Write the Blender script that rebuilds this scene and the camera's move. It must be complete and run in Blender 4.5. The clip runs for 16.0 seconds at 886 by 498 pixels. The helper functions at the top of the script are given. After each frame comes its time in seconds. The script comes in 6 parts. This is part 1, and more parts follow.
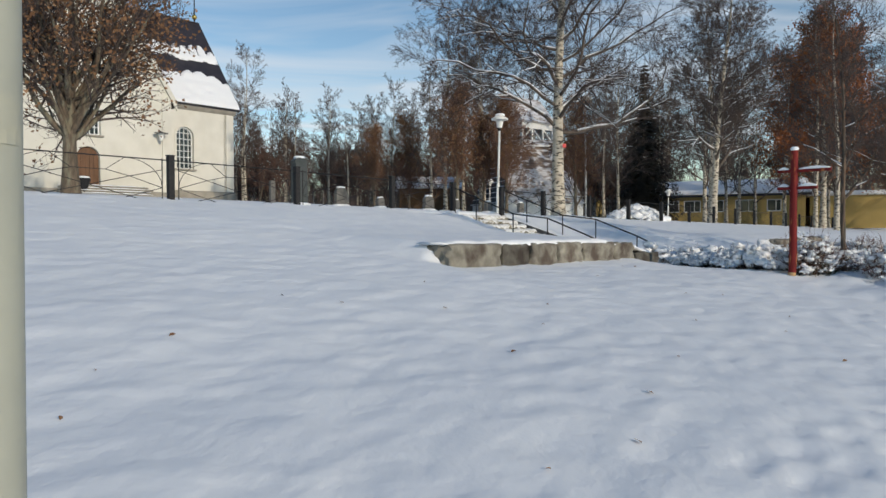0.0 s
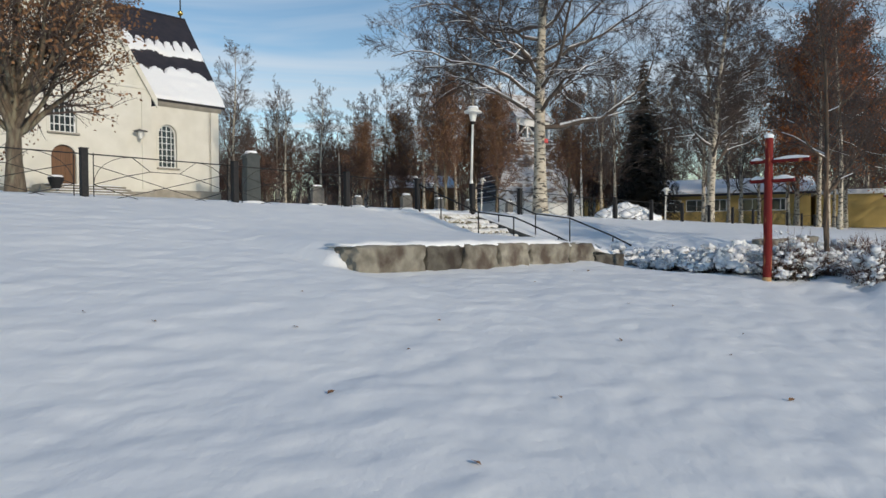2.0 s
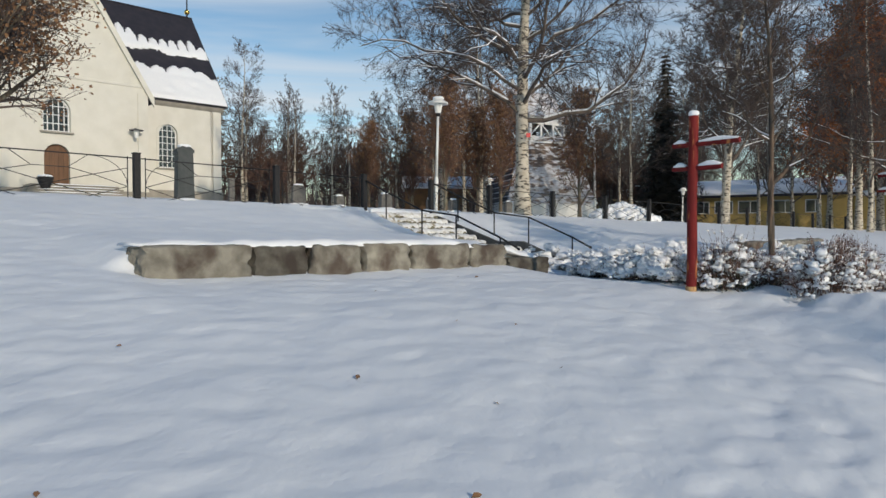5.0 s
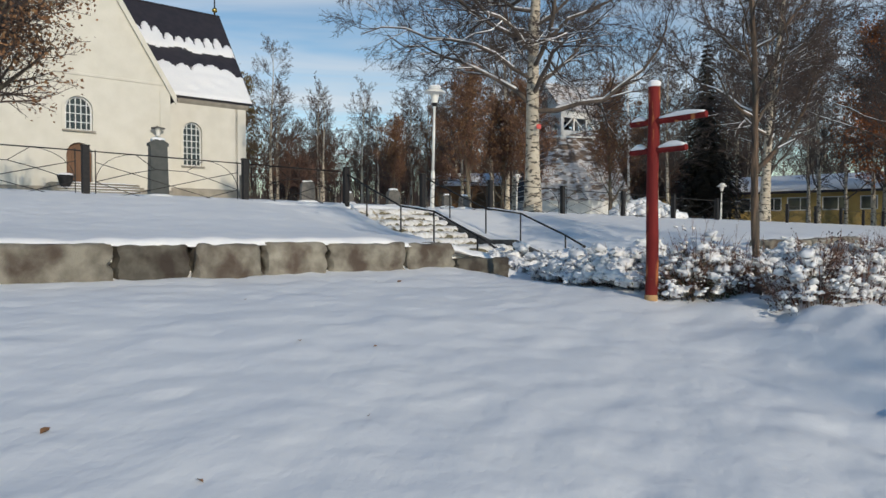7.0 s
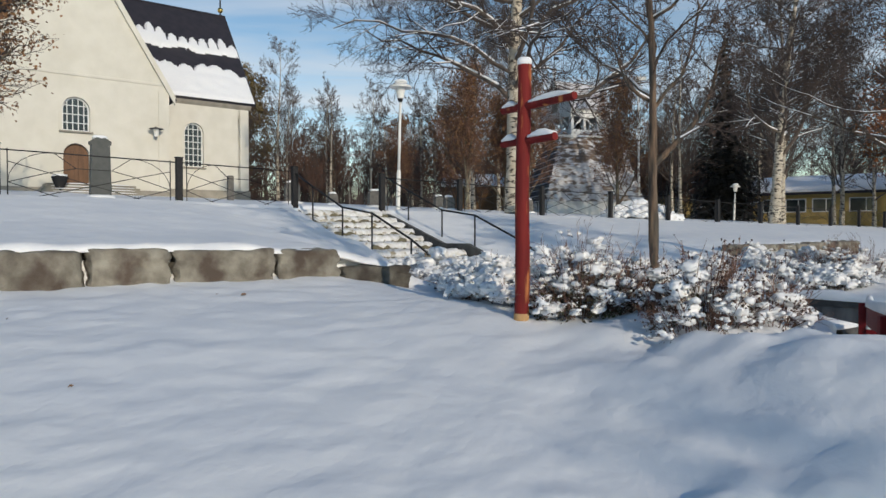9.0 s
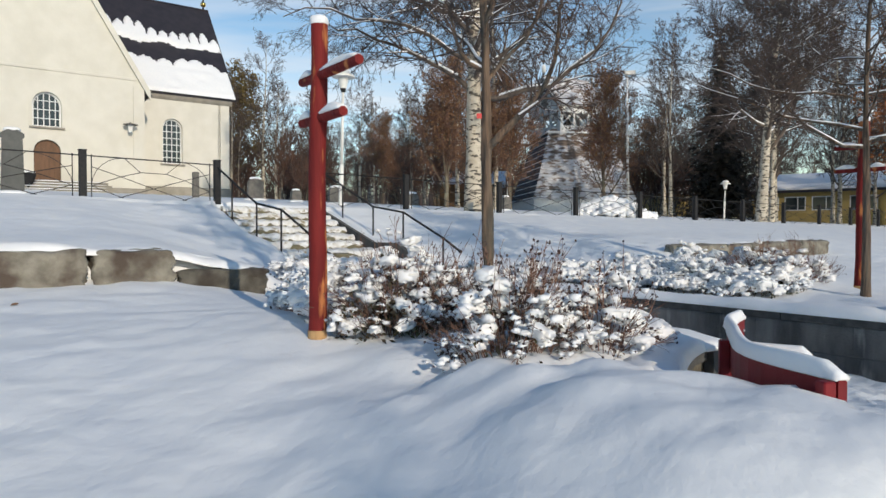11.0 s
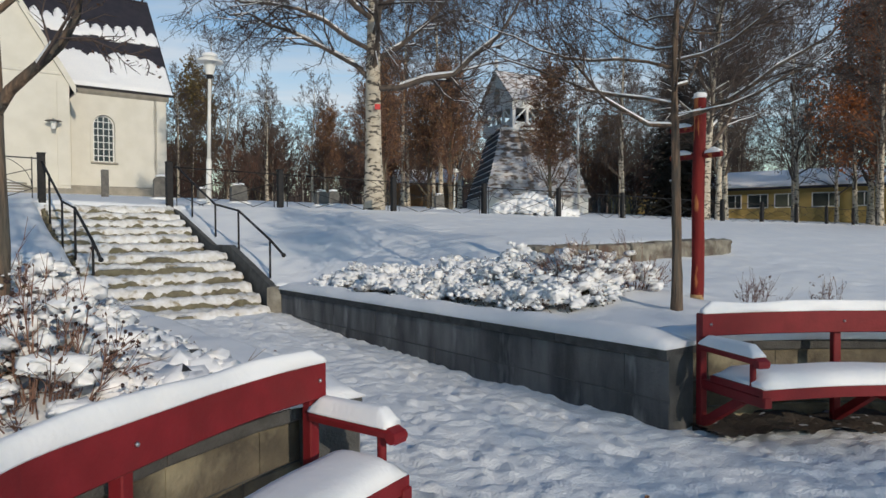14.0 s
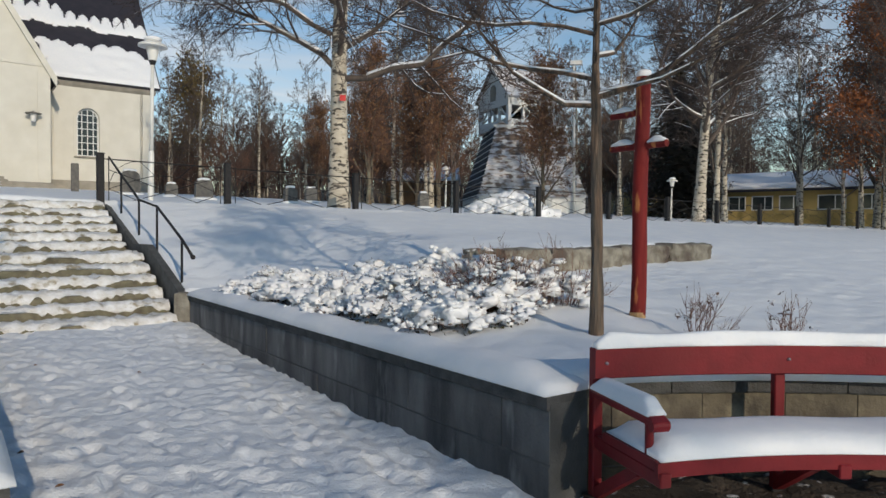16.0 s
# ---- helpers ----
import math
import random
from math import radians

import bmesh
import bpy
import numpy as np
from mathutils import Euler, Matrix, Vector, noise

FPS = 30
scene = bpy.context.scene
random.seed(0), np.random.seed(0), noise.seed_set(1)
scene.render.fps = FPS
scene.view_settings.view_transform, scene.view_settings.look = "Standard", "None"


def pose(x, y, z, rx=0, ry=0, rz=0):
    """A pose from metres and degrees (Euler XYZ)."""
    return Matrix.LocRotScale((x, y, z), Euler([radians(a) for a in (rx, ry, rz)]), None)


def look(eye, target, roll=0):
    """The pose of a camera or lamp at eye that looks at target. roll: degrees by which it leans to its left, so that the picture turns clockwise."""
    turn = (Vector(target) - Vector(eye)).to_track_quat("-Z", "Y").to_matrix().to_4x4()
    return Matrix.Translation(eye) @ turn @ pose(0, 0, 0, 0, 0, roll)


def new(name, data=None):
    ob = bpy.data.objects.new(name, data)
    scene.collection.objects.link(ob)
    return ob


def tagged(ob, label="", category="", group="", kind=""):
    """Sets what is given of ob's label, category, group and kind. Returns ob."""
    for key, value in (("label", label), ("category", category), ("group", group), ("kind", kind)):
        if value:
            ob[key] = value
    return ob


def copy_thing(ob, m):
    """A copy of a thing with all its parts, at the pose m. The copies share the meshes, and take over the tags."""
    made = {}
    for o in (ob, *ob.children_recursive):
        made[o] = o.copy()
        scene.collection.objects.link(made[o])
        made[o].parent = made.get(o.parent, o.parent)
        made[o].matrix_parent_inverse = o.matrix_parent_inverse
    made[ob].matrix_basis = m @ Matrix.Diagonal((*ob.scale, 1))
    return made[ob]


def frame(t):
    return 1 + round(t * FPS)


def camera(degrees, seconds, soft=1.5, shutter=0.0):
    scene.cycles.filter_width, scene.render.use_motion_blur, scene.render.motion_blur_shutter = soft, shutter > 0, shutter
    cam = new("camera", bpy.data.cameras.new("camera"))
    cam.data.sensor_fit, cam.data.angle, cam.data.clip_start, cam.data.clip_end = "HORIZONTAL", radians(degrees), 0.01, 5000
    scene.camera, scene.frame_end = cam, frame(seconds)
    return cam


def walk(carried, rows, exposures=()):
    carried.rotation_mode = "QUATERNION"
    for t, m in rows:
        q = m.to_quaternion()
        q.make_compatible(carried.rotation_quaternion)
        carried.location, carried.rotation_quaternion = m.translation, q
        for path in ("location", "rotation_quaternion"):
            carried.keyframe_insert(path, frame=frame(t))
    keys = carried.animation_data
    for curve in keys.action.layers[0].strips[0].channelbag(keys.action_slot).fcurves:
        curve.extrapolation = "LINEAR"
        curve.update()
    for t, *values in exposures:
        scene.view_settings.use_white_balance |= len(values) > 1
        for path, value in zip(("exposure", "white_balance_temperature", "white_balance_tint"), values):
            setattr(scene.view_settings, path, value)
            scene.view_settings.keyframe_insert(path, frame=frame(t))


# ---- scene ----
cam = camera(65.9, 16.0)
PATH = [
    (0, (-1.671, -3.156, 2.076), (-1.662, -1.156, 2.029), -0.26),
    (0.5, (-1.341, -2.791, 2.099), (-1.343, -0.792, 2.054), -0.27),
    (1, (-1.008, -2.440, 2.098), (-1.015, -0.441, 2.057), -0.28),
    (1.5, (-0.708, -2.063, 2.064), (-0.721, -0.064, 2.020), -0.31),
    (2, (-0.377, -1.716, 2.063), (-0.391, 0.284, 2.017), -0.35),
    (2.5, (-0.040, -1.349, 2.071), (-0.126, 0.648, 2.028), -0.36),
    (3, (0.359, -1.050, 2.070), (0.244, 0.946, 2.027), -0.39),
    (3.5, (0.798, -0.804, 2.048), (0.680, 1.192, 2.009), -0.40),
    (4, (1.204, -0.528, 2.015), (1.080, 1.467, 1.974), -0.29),
    (4.2, (1.367, -0.409, 2.009), (1.246, 1.587, 1.970), -0.22),
    (6.3, (2.903, 1.063, 1.978), (2.691, 3.051, 1.939), -0.05),
    (6.5, (3.022, 1.221, 1.974), (2.785, 3.207, 1.934), -0.07),
    (7, (3.388, 1.612, 1.981), (3.124, 3.594, 1.939), -0.17),
    (7.5, (3.732, 1.943, 2.004), (3.450, 3.922, 1.966), -0.11),
    (8, (4.113, 2.301, 2.011), (3.786, 4.274, 1.972), -0.01),
    (8.5, (4.546, 2.645, 2.019), (4.203, 4.615, 1.981), -0.05),
    (11, (6.388, 4.356, 2.029), (6.018, 6.321, 1.986), -0.02),
    (11.5, (6.711, 4.756, 1.995), (6.329, 6.719, 1.951), -0.16),
    (12, (7.103, 5.082, 2.007), (6.725, 7.046, 1.967), -0.38),
    (12.5, (7.519, 5.336, 2.035), (7.158, 7.302, 1.994), -0.41),
    (13, (7.850, 5.668, 2.031), (7.502, 7.637, 1.983), -0.34),
    (13.5, (8.276, 6.001, 2.011), (7.942, 7.972, 1.965), -0.27),
    (14, (8.591, 6.331, 2.034), (8.266, 8.304, 1.990), -0.34),
    (14.5, (8.821, 6.685, 2.057), (8.509, 8.660, 2.011), -0.15),
    (15, (9.057, 7.025, 2.041), (8.750, 9.000, 1.999), 0.02),
    (15.5, (9.277, 7.360, 2.034), (8.941, 9.331, 1.991), 0.06),
    (16, (9.453, 7.710, 2.069), (9.106, 9.679, 2.022), 0.27),
]
walk(cam, [(t, look(eye, target, roll)) for t, eye, target, roll in PATH],
     [(0.0, -0.27), (8.5, -0.33), (11.0, -0.08), (13.0, -0.32), (16.0, -0.38)])
# ---- light ----
SUN_FROM = Vector((0.63, -0.78, 0.0)).normalized()
SUN_ELEV = radians(19.0)
world = bpy.data.worlds.new("winter_sky")
scene.world = world
world.use_nodes = True
wn = world.node_tree
sky = wn.nodes.new("ShaderNodeTexSky")
sky.sky_type = 'NISHITA'
sky.sun_disc = False
sky.sun_elevation = SUN_ELEV
sky.sun_rotation = math.atan2(SUN_FROM.x, SUN_FROM.y)
sky.air_density, sky.dust_density, sky.ozone_density = 1.0, 0.0, 0.55
wn.nodes["Background"].inputs["Strength"].default_value = 0.145
deep = wn.nodes.new("ShaderNodeHueSaturation")
deep.inputs["Saturation"].default_value = 1.17
wn.links.new(sky.outputs["Color"], deep.inputs["Color"])
wn.links.new(deep.outputs["Color"], wn.nodes["Background"].inputs["Color"])
sun_data = bpy.data.lights.new("sun", 'SUN')
sun_data.energy, sun_data.angle, sun_data.color = 3.1, radians(0.6), (1.0, 0.875, 0.70)
sun_ob = new("sun", sun_data)
sun_way = Vector((SUN_FROM.x * math.cos(SUN_ELEV), SUN_FROM.y * math.cos(SUN_ELEV), math.sin(SUN_ELEV)))
sun_ob.matrix_world = look(sun_way * 60, (0, 0, 0))


# ---- materials ----
def mat(name, c1, c2=None, scale=8.0, rough=0.8, metal=0.0, bump=0.2, fine=60.0, detail=6.0, dist=0.02, island=0.0, stretch=(1, 1, 1), c3=None, c3scale=1.2, c3lo=0.5, c3hi=0.7, spec=0.5, even=False):
    """Two-tone surface with broad stains (c3), grain and relief, in object space metres."""
    m = bpy.data.materials.new(name)
    m.use_nodes = True
    nt = m.node_tree
    N, K = nt.nodes, nt.links
    b = N["Principled BSDF"]
    b.inputs["Roughness"].default_value, b.inputs["Metallic"].default_value = rough, metal
    b.inputs["Specular IOR Level"].default_value = spec
    geo = N.new("ShaderNodeNewGeometry")
    mp = N.new("ShaderNodeMapping")
    mp.inputs["Scale"].default_value = stretch
    K.new(geo.outputs["Position"], mp.inputs["Vector"])
    n1 = N.new("ShaderNodeTexNoise")
    n1.inputs["Scale"].default_value, n1.inputs["Detail"].default_value = scale, detail
    K.new(mp.outputs[0], n1.inputs["Vector"])
    ramp = N.new("ShaderNodeMapRange")
    ramp.inputs[1].default_value, ramp.inputs[2].default_value = 0.35, 0.65
    K.new(n1.outputs["Fac"], ramp.inputs[0])
    mix = N.new("ShaderNodeMix")
    mix.data_type = 'RGBA'
    mix.inputs[6].default_value = (*c1, 1)
    mix.inputs[7].default_value = (*(c2 or c1), 1)
    K.new(ramp.outputs[0], mix.inputs[0])
    col = mix.outputs[2]
    if c3:
        n3 = N.new("ShaderNodeTexNoise")
        n3.inputs["Scale"].default_value, n3.inputs["Detail"].default_value = c3scale, 4
        K.new(mp.outputs[0], n3.inputs["Vector"])
        r3 = N.new("ShaderNodeMapRange")
        r3.inputs[1].default_value, r3.inputs[2].default_value = c3lo, c3hi
        K.new(n3.outputs["Fac"], r3.inputs[0])
        mix3 = N.new("ShaderNodeMix")
        mix3.data_type = 'RGBA'
        K.new(r3.outputs[0], mix3.inputs[0])
        K.new(col, mix3.inputs[6])
        mix3.inputs[7].default_value = (*c3, 1)
        col = mix3.outputs[2]
    if island:
        info = N.new("ShaderNodeObjectInfo")
        add = N.new("ShaderNodeMath")
        add.operation = 'ADD'
        K.new(info.outputs["Random"], add.inputs[0])
        K.new(geo.outputs["Random Per Island"], add.inputs[1])
        mr = N.new("ShaderNodeMapRange")
        mr.inputs[2].default_value = 2.0
        mr.inputs[3].default_value, mr.inputs[4].default_value = 1 - island, 1 + island
        K.new(add.outputs[0], mr.inputs[0])
        hsv = N.new("ShaderNodeHueSaturation")
        K.new(mr.outputs[0], hsv.inputs["Value"])
        K.new(col, hsv.inputs["Color"])
        col = hsv.outputs[0]
    K.new(col, b.inputs["Base Color"])
    if bump:
        n2 = N.new("ShaderNodeTexNoise")
        n2.inputs["Scale"].default_value, n2.inputs["Detail"].default_value = fine, 4
        K.new(geo.outputs["Position"] if even else mp.outputs[0], n2.inputs["Vector"])
        bp = N.new("ShaderNodeBump")
        bp.inputs["Strength"].default_value, bp.inputs["Distance"].default_value = bump, dist
        K.new(n2.outputs["Fac"], bp.inputs["Height"])
        K.new(bp.outputs[0], b.inputs["Normal"])
    return m


SNOW = mat("snow", (0.86, 0.87, 0.88), (0.80, 0.82, 0.85), 2.2, 0.65, bump=0.35, fine=11.0, dist=0.03, spec=0.3, stretch=(1.0, 0.7, 1.0))
SNOW_CAP = mat("snow_cap", (0.88, 0.88, 0.89), (0.84, 0.85, 0.87), 9.0, 0.65, bump=0.3, fine=40.0, dist=0.012, spec=0.3)
SNOW_TROD = mat("trodden_snow", (0.86, 0.87, 0.88), (0.78, 0.80, 0.83), 11.0, 0.6, bump=0.5, fine=55.0, dist=0.025, spec=0.3)
SNOW_DIRTY = mat("worn_snow", (0.84, 0.84, 0.84), (0.66, 0.64, 0.60), 9.0, 0.7, bump=0.6, fine=30.0, dist=0.03, c3=(0.36, 0.31, 0.22), c3scale=6.0, c3lo=0.57, c3hi=0.68, spec=0.3)
GRANITE = mat("granite", (0.26, 0.24, 0.195), (0.14, 0.125, 0.10), 6.0, 0.85, bump=0.6, fine=45.0, c3=(0.075, 0.055, 0.042), c3scale=2.6, c3lo=0.48, c3hi=0.66, island=0.55)
STEP_STONE = mat("step_stone", (0.21, 0.19, 0.125), (0.11, 0.095, 0.065), 9.0, 0.85, bump=0.5, fine=50.0, c3=(0.17, 0.16, 0.10), c3scale=3.0)
BLOCK = mat("wall_block", (0.17, 0.168, 0.165), (0.055, 0.055, 0.056), 3.5, 0.9, bump=0.6, fine=40.0, c3=(0.27, 0.27, 0.265), c3scale=4.0, c3lo=0.56, c3hi=0.70, island=0.22, stretch=(1, 1, 0.28), even=True)
BLOCK_WARM = mat("round_wall_block", (0.15, 0.125, 0.085), (0.06, 0.05, 0.038), 4.0, 0.9, bump=0.6, fine=35.0, c3=(0.30, 0.26, 0.17), c3scale=3.0, c3lo=0.52, c3hi=0.68, island=0.25)
COPING = mat("coping", (0.085, 0.083, 0.08), (0.05, 0.049, 0.047), 9.0, 0.9, bump=0.5, fine=60.0, island=0.12)
CHEEK = mat("cheek_concrete", (0.10, 0.10, 0.098), (0.065, 0.065, 0.063), 6.0, 0.85, bump=0.4, fine=70.0, c3=(0.05, 0.05, 0.046), c3scale=1.5)
RED = mat("red_paint", (0.205, 0.013, 0.018), (0.15, 0.009, 0.012), 6.0, 0.55, spec=0.3, bump=0.25, fine=60.0, dist=0.006, c3=(0.15, 0.012, 0.014), c3scale=4.0)
RED_LOG = mat("red_log_paint", (0.20, 0.018, 0.016), (0.115, 0.011, 0.011), 10.0, 0.75, bump=0.6, fine=22.0, dist=0.02, stretch=(1, 1, 0.18), c3=(0.46, 0.17, 0.06), c3scale=11.0, c3lo=0.58, c3hi=0.66, spec=0.25)
BARE_WOOD = mat("bare_wood", (0.50, 0.32, 0.15), (0.38, 0.22, 0.10), 12.0, 0.8, bump=0.4, stretch=(1, 1, 0.2))
IRON = mat("black_iron", (0.018, 0.018, 0.02), (0.03, 0.028, 0.028), 20.0, 0.7, 0.0, bump=0.2, fine=90.0, dist=0.004, spec=0.25)
STEEL = mat("steel", (0.55, 0.55, 0.55), None, 10.0, 0.3, 1.0, bump=0)
PLASTER = mat("white_plaster", (0.69, 0.66, 0.58), (0.64, 0.61, 0.53), 1.2, 0.9, bump=0.25, fine=8.0, dist=0.02, c3=(0.60, 0.57, 0.49), c3scale=0.35, c3lo=0.55, c3hi=0.8)
SOIL = mat("bare_soil", (0.06, 0.045, 0.035), (0.035, 0.028, 0.022), 8.0, 0.9, bump=0.9, fine=30.0, dist=0.03, c3=(0.55, 0.55, 0.56), c3scale=9.0, c3lo=0.62, c3hi=0.70)
PLINTH = mat("plinth_stone", (0.34, 0.31, 0.26), (0.26, 0.24, 0.20), 2.0, 0.9, bump=0.4, fine=10.0)
ROOF = mat("dark_roof", (0.022, 0.020, 0.026), (0.035, 0.030, 0.036), 2.0, 0.55, bump=0.2, fine=10.0)
WHITE_WOOD = mat("white_wood", (0.78, 0.78, 0.76), (0.70, 0.70, 0.68), 5.0, 0.6, bump=0.15, fine=40.0)
WHITE_METAL = mat("white_metal", (0.80, 0.79, 0.75), (0.72, 0.70, 0.65), 4.0, 0.45, bump=0.1, fine=40.0, dist=0.004)
GREY_POST = mat("grey_post_paint", (0.40, 0.40, 0.33), (0.35, 0.35, 0.29), 5.0, 0.6, bump=0.2, fine=30.0, dist=0.004, c3=(0.48, 0.45, 0.33), c3scale=6.0, c3lo=0.6, c3hi=0.75)
DOOR_WOOD = mat("brown_door", (0.15, 0.07, 0.03), (0.11, 0.05, 0.02), 6.0, 0.6, bump=0.2, fine=20.0, stretch=(1, 1, 0.2))
GLASS = mat("dark_glass", (0.03, 0.04, 0.045), (0.05, 0.06, 0.06), 1.0, 0.08, bump=0)
BARK = mat("bark", (0.16, 0.12, 0.085), (0.09, 0.07, 0.05), 14.0, 0.9, bump=0.9, fine=26.0, dist=0.03, stretch=(1, 1, 0.25), c3=(0.22, 0.21, 0.15), c3scale=5.0)
BARK_GREY = mat("grey_brown_bark", (0.20, 0.13, 0.085), (0.04, 0.033, 0.028), 20.0, 0.9, bump=1.0, fine=42.0, dist=0.03, stretch=(1, 1, 0.13), c3=(0.10, 0.095, 0.08), c3scale=7.0)
BIRCH = mat("birch_bark", (0.58, 0.52, 0.42), (0.42, 0.36, 0.28), 3.0, 0.8, bump=0.5, fine=16.0, dist=0.02, stretch=(1, 1, 2.2), c3=(0.07, 0.06, 0.05), c3scale=4.5, c3lo=0.53, c3hi=0.60)
LIMB = mat("birch_limb", (0.15, 0.115, 0.09), (0.075, 0.06, 0.05), 6.0, 0.9, bump=0.4)
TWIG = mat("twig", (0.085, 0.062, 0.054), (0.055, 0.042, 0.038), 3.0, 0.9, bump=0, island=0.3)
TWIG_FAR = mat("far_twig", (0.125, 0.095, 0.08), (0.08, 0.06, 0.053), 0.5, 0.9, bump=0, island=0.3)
TWIG_RED = mat("red_brown_twig", (0.18, 0.098, 0.068), (0.125, 0.07, 0.053), 1.0, 0.9, bump=0, island=0.3)
LEAF_BROWN = mat("brown_leaf", (0.27, 0.145, 0.065), (0.18, 0.085, 0.042), 5.0, 0.75, bump=0, island=0.45)
LEAF_ORANGE = mat("orange_leaf", (0.42, 0.14, 0.035), (0.28, 0.085, 0.028), 5.0, 0.75, bump=0, island=0.45)
LEAF_OLIVE = mat("olive_leaf", (0.17, 0.11, 0.035), (0.10, 0.08, 0.03), 5.0, 0.75, bump=0, island=0.45)
LEAF_SHRUB = mat("shrub_leaf", (0.15, 0.075, 0.055), (0.08, 0.05, 0.03), 9.0, 0.7, bump=0, island=0.45)
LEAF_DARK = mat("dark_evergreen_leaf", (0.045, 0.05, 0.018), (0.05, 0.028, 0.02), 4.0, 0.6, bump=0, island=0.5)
BERRY = mat("dark_berry", (0.03, 0.016, 0.014), (0.05, 0.022, 0.018), 9.0, 0.5, bump=0)
SPRUCE = mat("spruce_needles", (0.045, 0.038, 0.024), (0.065, 0.048, 0.032), 2.0, 0.85, bump=0, island=0.4)
SHINGLE = mat("tarred_shingle", (0.22, 0.165, 0.13), (0.13, 0.10, 0.085), 3.0, 0.9, bump=0.4, fine=12.0, c3=(0.70, 0.70, 0.72), c3scale=1.6, c3lo=0.47, c3hi=0.60, stretch=(1, 1, 2.5))
SHINGLE_SNOWY = mat("snow_dusted_shingle", (0.72, 0.72, 0.74), (0.58, 0.57, 0.58), 2.2, 0.9, bump=0.4, fine=12.0, c3=(0.24, 0.185, 0.15), c3scale=1.8, c3lo=0.49, c3hi=0.62, stretch=(1, 1, 2.5))
SHADED_BOARDS = mat("shaded_boards", (0.035, 0.04, 0.05), (0.055, 0.06, 0.07), 3.0, 0.7, bump=0.2)
YELLOW = mat("yellow_render", (0.46, 0.33, 0.12), (0.40, 0.29, 0.10), 0.8, 0.9, bump=0.2, fine=9.0)
BROWN_BOARD = mat("brown_boards", (0.20, 0.11, 0.05), (0.14, 0.08, 0.04), 2.0, 0.85, bump=0.2)
SLATE = mat("dark_gravestone", (0.035, 0.042, 0.042), (0.055, 0.06, 0.058), 6.0, 0.5, bump=0.2, fine=40.0)
GRAVE = mat("grey_gravestone", (0.16, 0.15, 0.135), (0.10, 0.095, 0.09), 6.0, 0.8, bump=0.4, fine=30.0)
RED_TAG = mat("red_tag", (0.60, 0.03, 0.03), (0.52, 0.02, 0.02), 10.0, 0.5, bump=0)
GOLD = mat("gilt_ball", (0.75, 0.50, 0.15), None, 5.0, 0.3, 1.0, bump=0)


